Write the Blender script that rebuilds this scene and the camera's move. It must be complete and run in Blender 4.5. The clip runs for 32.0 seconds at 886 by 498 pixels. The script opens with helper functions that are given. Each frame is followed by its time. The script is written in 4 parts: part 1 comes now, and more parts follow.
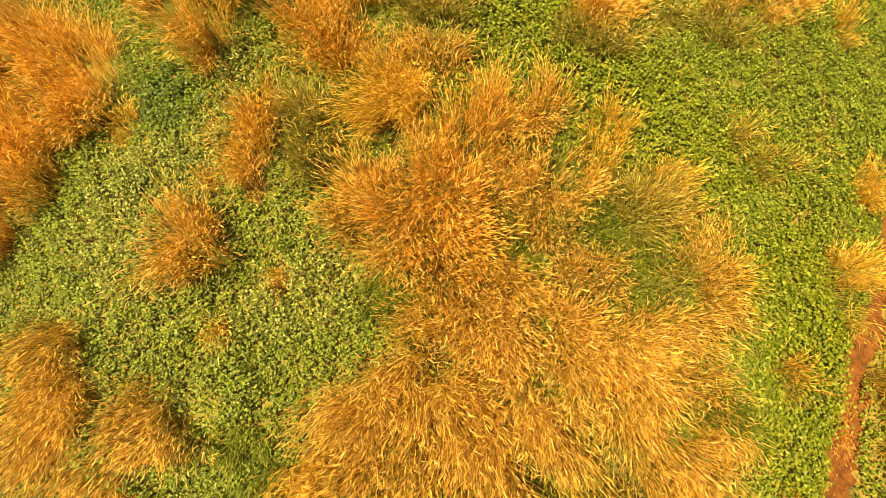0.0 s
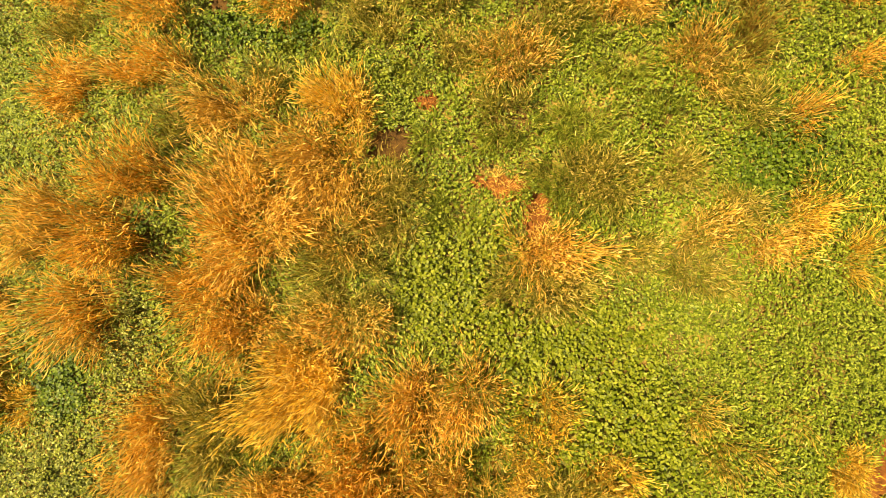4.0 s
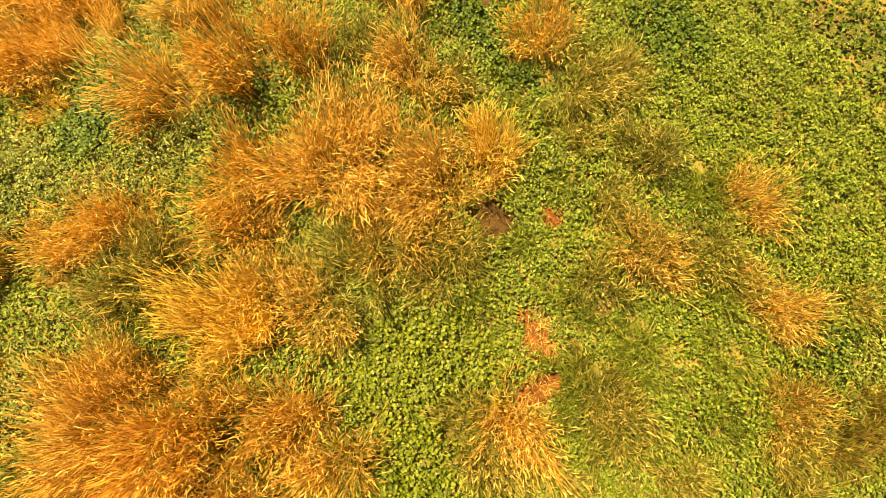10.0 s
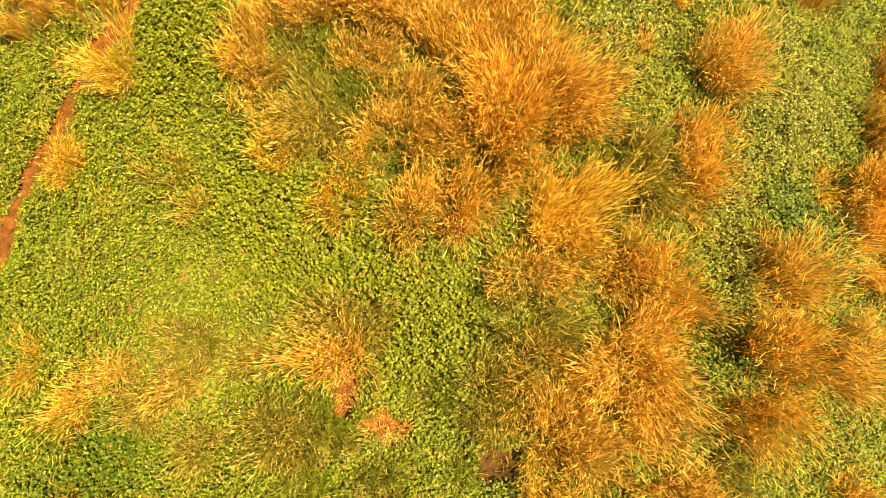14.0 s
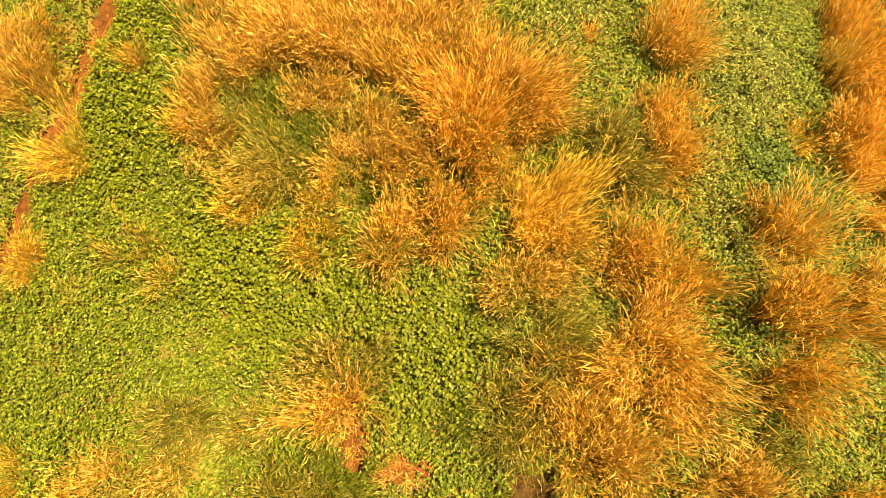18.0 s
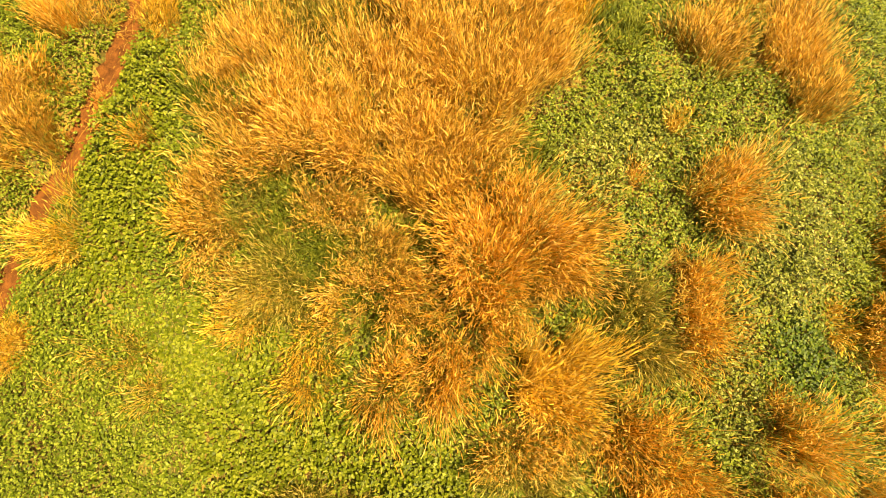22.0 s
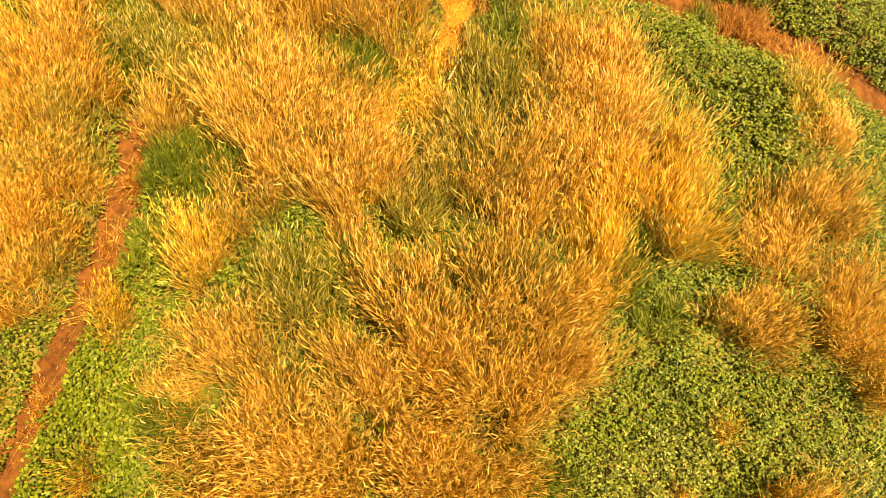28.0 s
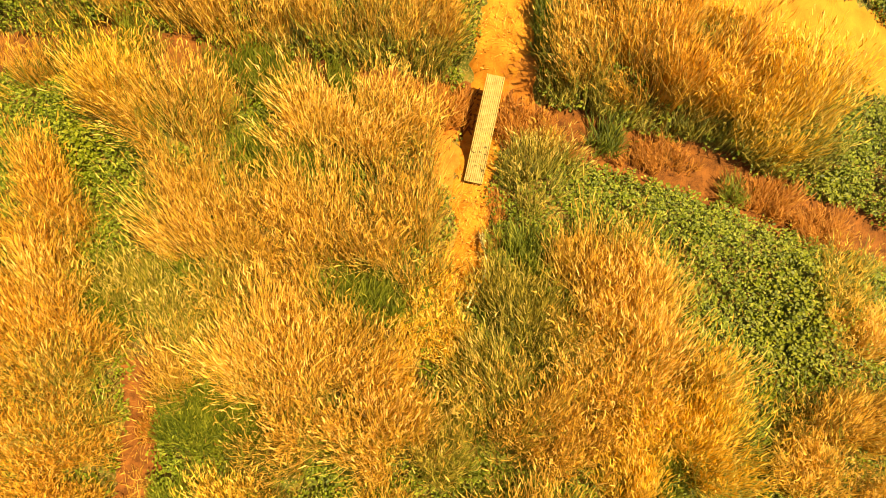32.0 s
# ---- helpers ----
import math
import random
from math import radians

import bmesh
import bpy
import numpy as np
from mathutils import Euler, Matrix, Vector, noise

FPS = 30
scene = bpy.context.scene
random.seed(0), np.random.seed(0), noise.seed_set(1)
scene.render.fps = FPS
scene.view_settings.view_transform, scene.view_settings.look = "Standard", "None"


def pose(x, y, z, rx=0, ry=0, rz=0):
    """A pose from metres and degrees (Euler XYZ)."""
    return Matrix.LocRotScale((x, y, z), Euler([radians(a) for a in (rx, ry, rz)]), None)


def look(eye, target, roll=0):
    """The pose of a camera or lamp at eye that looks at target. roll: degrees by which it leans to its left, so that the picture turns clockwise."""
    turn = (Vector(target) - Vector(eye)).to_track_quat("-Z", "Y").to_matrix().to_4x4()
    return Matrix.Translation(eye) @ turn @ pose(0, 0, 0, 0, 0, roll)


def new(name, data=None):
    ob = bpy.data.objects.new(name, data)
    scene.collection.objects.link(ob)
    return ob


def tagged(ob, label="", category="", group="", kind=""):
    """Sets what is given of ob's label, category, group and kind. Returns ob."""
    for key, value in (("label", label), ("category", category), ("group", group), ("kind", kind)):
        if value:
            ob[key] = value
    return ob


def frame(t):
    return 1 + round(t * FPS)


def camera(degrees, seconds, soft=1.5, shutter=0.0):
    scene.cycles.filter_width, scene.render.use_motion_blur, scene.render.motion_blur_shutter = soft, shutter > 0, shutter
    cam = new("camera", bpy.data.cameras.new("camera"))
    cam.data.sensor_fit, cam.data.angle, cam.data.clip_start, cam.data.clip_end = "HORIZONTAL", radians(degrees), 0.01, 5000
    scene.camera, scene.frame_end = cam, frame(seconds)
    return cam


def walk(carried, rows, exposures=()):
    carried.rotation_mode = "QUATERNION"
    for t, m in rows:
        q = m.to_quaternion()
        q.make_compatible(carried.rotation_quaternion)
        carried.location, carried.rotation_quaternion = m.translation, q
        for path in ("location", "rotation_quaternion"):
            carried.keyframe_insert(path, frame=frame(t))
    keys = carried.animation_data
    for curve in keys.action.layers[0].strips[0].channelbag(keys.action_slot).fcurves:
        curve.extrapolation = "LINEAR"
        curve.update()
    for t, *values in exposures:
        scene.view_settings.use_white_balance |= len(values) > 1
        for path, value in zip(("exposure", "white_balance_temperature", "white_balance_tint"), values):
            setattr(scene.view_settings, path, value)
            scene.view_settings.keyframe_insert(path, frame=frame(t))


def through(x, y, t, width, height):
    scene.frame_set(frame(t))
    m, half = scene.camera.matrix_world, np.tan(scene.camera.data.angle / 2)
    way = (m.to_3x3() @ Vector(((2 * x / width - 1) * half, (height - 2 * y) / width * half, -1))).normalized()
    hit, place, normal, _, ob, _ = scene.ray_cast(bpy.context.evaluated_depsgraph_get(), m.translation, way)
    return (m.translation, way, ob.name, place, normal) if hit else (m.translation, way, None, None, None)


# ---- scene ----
cam = camera(87.0, 32.0, soft=0.8)
PATH = [
    (0, (0.030, 6.772, 10.008), (0.039, 6.250, 8.077), 8.4),
    (0.5, (-0.151, 5.903, 10.063), (-0.130, 5.406, 8.126), 7.0),
    (1, (-0.426, 4.905, 10.087), (-0.392, 4.450, 8.139), 5.1),
    (1.5, (-0.767, 3.880, 10.098), (-0.716, 3.473, 8.140), 2.1),
    (2, (-0.920, 2.949, 10.043), (-0.869, 2.579, 8.078), 1.2),
    (2.5, (-0.999, 1.932, 10.079), (-0.938, 1.607, 8.107), -1.4),
    (3, (-0.967, 0.777, 10.075), (-0.908, 0.500, 8.095), -3.1),
    (3.5, (-0.914, -0.559, 10.144), (-0.857, -0.760, 8.155), -6.9),
    (4, (-1.002, -1.886, 10.133), (-0.939, -2.007, 8.138), -18.7),
    (4.5, (-1.288, -2.677, 10.113), (-1.206, -2.749, 8.116), -39.8),
    (6.5, (-1.315, -2.748, 9.596), (-1.254, -3.006, 7.614), -4.7),
    (7, (-1.270, -2.854, 9.618), (-1.208, -3.119, 7.636), -4.4),
    (7.5, (-1.203, -2.906, 9.653), (-1.144, -3.176, 7.673), -3.7),
    (8, (-1.171, -2.933, 9.641), (-1.107, -3.208, 7.661), -4.2),
    (8.5, (-1.109, -2.946, 9.611), (-1.050, -3.221, 7.631), -3.2),
    (9, (-0.957, -2.875, 9.525), (-0.888, -3.165, 7.547), -1.6),
    (9.5, (-0.548, -2.696, 9.407), (-0.404, -2.981, 7.433), 5.9),
    (10, (-0.364, -2.557, 9.571), (-0.124, -2.730, 7.593), 4.0),
    (10.5, (-0.236, -2.309, 9.727), (0.055, -2.378, 7.749), 3.7),
    (11, (-0.074, -2.013, 9.731), (0.173, -1.997, 7.746), 9.2),
    (11.5, (-0.274, -1.979, 9.655), (-0.047, -1.827, 7.674), 3.9),
    (12, (-0.581, -1.940, 9.898), (-0.429, -1.660, 7.923), 0.9),
    (12.5, (-0.637, -1.895, 10.156), (-0.574, -1.575, 8.183), -0.6),
    (13, (-0.749, -1.830, 10.357), (-0.747, -1.513, 8.382), 1.2),
    (13.5, (-0.992, -1.798, 10.419), (-1.011, -1.492, 8.443), 7.1),
    (14, (-0.786, -1.851, 10.436), (-0.799, -1.533, 8.461), 3.9),
    (14.5, (-0.707, -1.954, 10.390), (-0.713, -1.623, 8.418), 2.6),
    (16.5, (-0.835, -3.074, 9.955), (-0.823, -2.545, 8.026), -0.8),
    (17, (-0.760, -2.856, 9.942), (-0.749, -2.335, 8.011), -1.8),
    (17.5, (-0.660, -2.551, 9.923), (-0.653, -2.044, 7.988), -3.1),
    (18, (-0.550, -2.192, 9.906), (-0.546, -1.699, 7.968), -4.2),
    (18.5, (-0.481, -1.734, 9.924), (-0.478, -1.265, 7.980), -5.0),
    (19, (-0.412, -1.204, 10.003), (-0.410, -0.757, 8.054), -5.7),
    (19.5, (-0.414, -0.597, 10.100), (-0.417, -0.176, 8.145), -4.7),
    (20, (-0.444, -0.074, 10.132), (-0.448, 0.329, 8.173), -3.4),
    (20.5, (-0.539, 0.437, 10.135), (-0.557, 0.817, 8.172), -0.9),
    (21, (-0.580, 0.982, 10.159), (-0.617, 1.326, 8.189), 0.1),
    (21.5, (-0.576, 1.498, 10.149), (-0.603, 1.813, 8.174), 0.1),
    (22, (-0.591, 1.968, 10.110), (-0.609, 2.260, 8.132), -0.1),
    (22.5, (-0.650, 2.548, 10.113), (-0.659, 2.805, 8.129), 0.4),
    (23, (-0.651, 3.176, 10.130), (-0.658, 3.399, 8.142), 0.3),
    (23.5, (-0.710, 3.856, 10.154), (-0.710, 4.040, 8.162), 1.8),
    (24, (-0.800, 4.529, 10.176), (-0.795, 4.679, 8.182), 3.6),
    (24.5, (-0.855, 5.350, 10.203), (-0.848, 5.444, 8.205), 5.8),
    (25, (-0.883, 6.201, 10.181), (-0.875, 6.239, 8.181), 13.7),
    (25.5, (-0.934, 6.955, 10.101), (-0.922, 6.957, 8.101), 80.6),
    (27.5, (-1.157, 7.465, 9.552), (-1.130, 7.860, 7.592), 5.4),
    (28, (-1.083, 8.077, 9.481), (-1.079, 8.476, 7.522), 2.0),
    (28.5, (-1.065, 8.823, 9.520), (-1.073, 9.199, 7.555), 0.2),
    (29, (-1.081, 9.441, 9.620), (-1.100, 9.814, 7.655), -1.8),
    (29.5, (-1.194, 10.151, 9.710), (-1.209, 10.507, 7.742), -1.5),
    (30, (-1.311, 11.017, 9.823), (-1.319, 11.324, 7.847), -0.5),
    (30.5, (-1.424, 11.836, 9.883), (-1.421, 12.102, 7.901), 1.3),
    (31, (-1.530, 12.645, 9.916), (-1.519, 12.867, 7.928), 3.5),
    (31.5, (-1.626, 13.399, 9.891), (-1.605, 13.589, 7.900), 6.7),
    (32, (-1.617, 14.220, 9.875), (-1.588, 14.365, 7.881), 9.0),
]
walk(cam, [(t, look(eye, target, roll)) for t, eye, target, roll in PATH],
     exposures=[(0.0, 1.22, 9200, 9), (4.0, 1.32, 9200, 10), (9.0, 1.36, 9200, 10), (12.5, 1.46, 9900, 11), (19.0, 1.4, 9900, 11), (25.0, 1.33, 9900, 11), (28.0, 1.21, 10000, 12), (32.0, 1.19, 10300, 14)])

# ---- sky and sun ----
SUN_EL, SUN_AZ = radians(62), radians(12)      # the sun stands to the east, a little north
world = bpy.data.worlds.new("sky")
scene.world = world
world.use_nodes = True
wn = world.node_tree.nodes
sky = wn.new("ShaderNodeTexSky")
sky.sky_type, sky.sun_disc = "NISHITA", False
sky.sun_elevation, sky.sun_rotation = SUN_EL, radians(90) - SUN_AZ
wn["Background"].inputs["Strength"].default_value = 0.055
world.node_tree.links.new(sky.outputs["Color"], wn["Background"].inputs["Color"])
sun = new("sun", bpy.data.lights.new("sun", "SUN"))
sun.data.energy, sun.data.angle, sun.data.color = 5.0, radians(0.53), (1.0, 0.93, 0.82)
sun.matrix_world = look((0, 0, 0), (-math.cos(SUN_EL) * math.cos(SUN_AZ), -math.cos(SUN_EL) * math.sin(SUN_AZ), -math.sin(SUN_EL)))

rng = np.random.default_rng(7)


# ---- materials ----
def ramp_stops(node, stops):
    r = node.color_ramp
    while len(r.elements) < len(stops):
        r.elements.new(0.5)
    for e, (p, c) in zip(r.elements, stops):
        e.position, e.color = p, (*c, 1)


def plant_mat(name, colours, rough=0.6, through=0.3, patch=0.3, grain=5.0):
    """Leaf or straw: a tint for each blade, drifting in patches half a metre wide, and some light let through."""
    m = bpy.data.materials.new(name)
    m.use_nodes = True
    n, l = m.node_tree.nodes, m.node_tree.links
    bsdf, out = n["Principled BSDF"], n["Material Output"]
    geo, tex = n.new("ShaderNodeNewGeometry"), n.new("ShaderNodeTexNoise")
    tex.inputs["Scale"].default_value, tex.inputs["Detail"].default_value = grain, 5
    l.new(geo.outputs["Position"], tex.inputs["Vector"])
    mix = n.new("ShaderNodeMix")
    mix.data_type = "FLOAT"
    mix.inputs[0].default_value = patch
    spread = n.new("ShaderNodeMapRange")
    spread.inputs[1].default_value, spread.inputs[2].default_value = 0.3, 0.7
    l.new(tex.outputs["Fac"], spread.inputs[0])
    l.new(geo.outputs["Random Per Island"], mix.inputs[2])
    l.new(spread.outputs[0], mix.inputs[3])
    info, drift = n.new("ShaderNodeObjectInfo"), n.new("ShaderNodeMapRange")
    drift.inputs[3].default_value, drift.inputs[4].default_value = -0.16, 0.14
    l.new(info.outputs["Random"], drift.inputs[0])
    total = n.new("ShaderNodeMath")
    l.new(mix.outputs[0], total.inputs[0])
    l.new(drift.outputs[0], total.inputs[1])
    ramp = n.new("ShaderNodeValToRGB")
    ramp_stops(ramp, [(i / (len(colours) - 1), c) for i, c in enumerate(colours)])
    l.new(total.outputs[0], ramp.inputs[0])
    l.new(ramp.outputs[0], bsdf.inputs["Base Color"])
    bsdf.inputs["Roughness"].default_value = rough
    bsdf.inputs["Specular IOR Level"].default_value = 0.12
    tr, add = n.new("ShaderNodeBsdfTranslucent"), n.new("ShaderNodeMixShader")
    l.new(ramp.outputs[0], tr.inputs["Color"])
    add.inputs[0].default_value = through
    l.new(bsdf.outputs[0], add.inputs[1])
    l.new(tr.outputs[0], add.inputs[2])
    l.new(add.outputs[0], out.inputs["Surface"])
    return m


def solid_mat(name, a, b, scale=6.0, rough=0.9, bump=0.4, fine=60.0):
    """Earth, wood or metal: two tones at two scales, with relief."""
    m = bpy.data.materials.new(name)
    m.use_nodes = True
    n, l = m.node_tree.nodes, m.node_tree.links
    bsdf = n["Principled BSDF"]
    geo, big, small = n.new("ShaderNodeNewGeometry"), n.new("ShaderNodeTexNoise"), n.new("ShaderNodeTexNoise")
    big.inputs["Scale"].default_value, big.inputs["Detail"].default_value = scale, 5
    small.inputs["Scale"].default_value, small.inputs["Detail"].default_value = fine, 3
    for t in (big, small):
        l.new(geo.outputs["Position"], t.inputs["Vector"])
    mix = n.new("ShaderNodeMix")
    mix.data_type = "FLOAT"
    mix.inputs[0].default_value = 0.35
    l.new(big.outputs["Fac"], mix.inputs[2])
    l.new(small.outputs["Fac"], mix.inputs[3])
    ramp = n.new("ShaderNodeValToRGB")
    ramp_stops(ramp, [(0.35, a), (0.65, b)])
    l.new(mix.outputs[0], ramp.inputs[0])
    l.new(ramp.outputs[0], bsdf.inputs["Base Color"])
    bsdf.inputs["Roughness"].default_value = rough
    bsdf.inputs["Specular IOR Level"].default_value = 0.12
    bmp = n.new("ShaderNodeBump")
    bmp.inputs["Strength"].default_value, bmp.inputs["Distance"].default_value = bump, 0.03
    l.new(mix.outputs[0], bmp.inputs["Height"])
    l.new(bmp.outputs[0], bsdf.inputs["Normal"])
    return m


def thatch_mat(name):
    """Meadow soil under a thin thatch: brown earth, moss green and old straw in patches from a hand to several metres wide."""
    m = solid_mat(name, (0.05, 0.028, 0.006), (0.14, 0.08, 0.015), 1.5)
    n, l = m.node_tree.nodes, m.node_tree.links
    bsdf, geo = n["Principled BSDF"], n["Geometry"]
    colour = bsdf.inputs["Base Color"].links[0].from_socket
    for scale, low, high, tint in ((0.35, 0.42, 0.56, (0.075, 0.095, 0.014)), (0.9, 0.5, 0.6, (0.3, 0.19, 0.035)), (14.0, 0.52, 0.6, (0.1, 0.12, 0.018)), (30.0, 0.56, 0.63, (0.36, 0.24, 0.06))):
        tex, rng_, mix = n.new("ShaderNodeTexNoise"), n.new("ShaderNodeMapRange"), n.new("ShaderNodeMix")
        tex.inputs["Scale"].default_value, tex.inputs["Detail"].default_value = scale, 6
        rng_.inputs[1].default_value, rng_.inputs[2].default_value, rng_.inputs[4].default_value = low, high, 0.75
        mix.data_type = "RGBA"
        l.new(geo.outputs["Position"], tex.inputs["Vector"])
        l.new(tex.outputs["Fac"], rng_.inputs[0])
        l.new(rng_.outputs[0], mix.inputs[0])
        l.new(colour, mix.inputs[6])
        mix.inputs[7].default_value = (*tint, 1)
        colour = mix.outputs[2]
    l.new(colour, bsdf.inputs["Base Color"])
    return m


SOIL = thatch_mat("meadow_soil")
RED_EARTH = solid_mat("red_earth", (0.07, 0.024, 0.005), (0.24, 0.085, 0.018), 5, 0.9, 0.7, 40)
SAND = solid_mat("trodden_sand", (0.32, 0.104, 0.011), (0.56, 0.235, 0.03), 3.5, 0.9, 0.7, 45)
ORANGE_EARTH = solid_mat("orange_earth", (0.28, 0.092, 0.013), (0.54, 0.205, 0.034), 4, 0.9, 0.7, 40)
STUBBLE = solid_mat("straw_strewn_earth", (0.28, 0.12, 0.014), (0.48, 0.22, 0.028), 2.5, 0.9, 0.6, 50)
DARK_EARTH = solid_mat("dark_earth", (0.035, 0.017, 0.004), (0.11, 0.055, 0.011), 5, 0.85, 0.7, 40)
PLANK = solid_mat("pale_weathered_deck", (0.28, 0.19, 0.05), (0.44, 0.325, 0.1), 8, 0.6, 0.2, 90)
BEARER = solid_mat("grey_bearer", (0.1, 0.08, 0.05), (0.2, 0.16, 0.1), 8, 0.7)

STEM = {
    "straw": plant_mat("straw_stem", [(0.11, 0.052, 0.009), (0.74, 0.405, 0.06), (0.92, 0.6, 0.18)], 0.6, 0.38),
    "gold": plant_mat("gold_stem", [(0.22, 0.11, 0.014), (0.86, 0.49, 0.055), (0.94, 0.64, 0.16)], 0.6, 0.38),
    "rust": plant_mat("rust_stem", [(0.13, 0.05, 0.008), (0.82, 0.4, 0.05), (0.93, 0.58, 0.16)], 0.6, 0.38),
    "olive": plant_mat("olive_stem", [(0.06, 0.052, 0.007), (0.36, 0.275, 0.035), (0.78, 0.55, 0.15)], 0.6, 0.38),
    "sparse": plant_mat("thin_stem", [(0.2, 0.12, 0.015), (0.68, 0.41, 0.055), (0.87, 0.58, 0.15)], 0.6, 0.38),
    "green": plant_mat("green_stem", [(0.06, 0.085, 0.008), (0.17, 0.195, 0.018), (0.42, 0.38, 0.05)], 0.6, 0.38),
    "sedge": plant_mat("sedge_stem", [(0.06, 0.08, 0.008), (0.14, 0.15, 0.012), (0.3, 0.26, 0.03)], 0.6, 0.38),
    "red": plant_mat("red_stem", [(0.26, 0.09, 0.014), (0.48, 0.19, 0.03), (0.68, 0.34, 0.08)], 0.6, 0.38),
    "litter": plant_mat("litter_stem", [(0.5, 0.26, 0.04), (0.74, 0.44, 0.08), (0.88, 0.6, 0.16)], 0.6, 0.4),
    "brown": plant_mat("brown_stem", [(0.18, 0.09, 0.015), (0.32, 0.18, 0.025), (0.46, 0.28, 0.05)], 0.6, 0.38),
}
LEAF = {
    "dry": plant_mat("dry_blade", [(0.1, 0.055, 0.008), (0.44, 0.26, 0.03), (0.82, 0.56, 0.13)], 0.55, 0.42),
    "mixed": plant_mat("half_green_blade", [(0.036, 0.044, 0.005), (0.17, 0.165, 0.018), (0.52, 0.41, 0.075)], 0.55, 0.42),
    "red": plant_mat("withered_blade", [(0.2, 0.075, 0.012), (0.4, 0.16, 0.025), (0.6, 0.29, 0.06)], 0.55, 0.45),
    "green": plant_mat("green_blade", [(0.042, 0.066, 0.006), (0.13, 0.155, 0.013), (0.35, 0.35, 0.045)], 0.55, 0.42),
}
WEED = {
    "lime": plant_mat("lime_leaf", [(0.03, 0.046, 0.003), (0.092, 0.115, 0.006), (0.26, 0.27, 0.028)], 0.45, 0.15, 0.4, 9.0),
    "mid": plant_mat("weed_leaf", [(0.028, 0.046, 0.003), (0.084, 0.115, 0.007), (0.27, 0.295, 0.035)], 0.45, 0.15, 0.4, 9.0),
    "dark": plant_mat("dark_leaf", [(0.024, 0.044, 0.004), (0.072, 0.112, 0.008), (0.24, 0.28, 0.035)], 0.45, 0.15, 0.4, 9.0),
    "pale": plant_mat("pale_leaf", [(0.042, 0.06, 0.005), (0.18, 0.195, 0.02), (0.6, 0.56, 0.15)], 0.45, 0.15, 0.35, 9.0),
}


# ---- mesh helpers ----
def mesh_np(name, verts, tris, mat, smooth=False):
    me = bpy.data.meshes.new(name)
    verts, tris = np.ascontiguousarray(verts, np.float32), np.ascontiguousarray(tris, np.int32)
    me.vertices.add(len(verts))
    me.vertices.foreach_set("co", verts.ravel())
    me.loops.add(tris.size)
    me.loops.foreach_set("vertex_index", tris.ravel())
    me.polygons.add(len(tris))
    me.polygons.foreach_set("loop_start", np.arange(0, tris.size, tris.shape[1], dtype=np.int32))
    me.update(calc_edges=True)
    me.materials.append(mat)
    if smooth:
        me.shade_smooth()
    return me


def part_np(name, verts, tris, mat, parent, label=""):
    ob = new(name, mesh_np(name, verts, tris, mat))
    ob.parent = parent
    return tagged(ob, label, kind="stuff")


def part(name, bm, mat, parent, label=""):
    me = bpy.data.meshes.new(name)
    bm.to_mesh(me)
    bm.free()
    me.materials.append(mat)
    ob = new(name, me)
    ob.parent = parent
    return tagged(ob, label)


def box_bm(x0, x1, y0, y1, z0, z1, bevel=0.004):
    bm = bmesh.new()
    bmesh.ops.create_cube(bm, size=1, matrix=Matrix.Translation(((x0 + x1) / 2, (y0 + y1) / 2, (z0 + z1) / 2)) @ Matrix.Diagonal((x1 - x0, y1 - y0, z1 - z0, 1)))
    if bevel:
        bmesh.ops.bevel(bm, geom=bm.edges[:], offset=bevel, segments=1, affect="EDGES")
    return bm


def strips(a, b, c, width, side):
    """Tapering three-point blades through a, b, c; side: the way each one is wide."""
    n = len(a)
    w = (np.asarray(width) * np.ones(n))[:, None] * side
    v = np.stack([a - w * 0.5, a + w * 0.5, b - w * 0.5, b + w * 0.5, c], 1).reshape(-1, 3)
    t = np.array([[0, 1, 3], [0, 3, 2], [2, 3, 4]])
    return v, (t[None] + 5 * np.arange(n)[:, None, None]).reshape(-1, 3)


def spindles(a, b, width):
    """Three-sided seed heads from a to b, widest below the middle."""
    n, d = len(a), b - a
    u = np.cross(d, rng.normal(size=(n, 3)))
    u /= np.linalg.norm(u, axis=1)[:, None] + 1e-9
    w = np.cross(d, u)
    w /= np.linalg.norm(w, axis=1)[:, None] + 1e-9
    r = (np.asarray(width) * np.ones(n))[:, None] * 0.5
    m = a + 0.4 * d
    v = np.stack([a, m + r * u, m + r * (-0.5 * u + 0.87 * w), m + r * (-0.5 * u - 0.87 * w), b], 1).reshape(-1, 3)
    t = np.array([[0, 2, 1], [0, 3, 2], [0, 1, 3], [4, 1, 2], [4, 2, 3], [4, 3, 1]])
    return v, (t[None] + 5 * np.arange(n)[:, None, None]).reshape(-1, 3)


def slips(a, b, c, width, side):
    """Slim four-cornered seed heads from a to c, widest at b."""
    n = len(a)
    w = (np.asarray(width) * np.ones(n))[:, None] * side * 0.5
    v = np.stack([a, b + w, c, b - w], 1).reshape(-1, 3)
    t = np.array([[0, 1, 3], [1, 2, 3]])
    return v, (t[None] + 4 * np.arange(n)[:, None, None]).reshape(-1, 3)


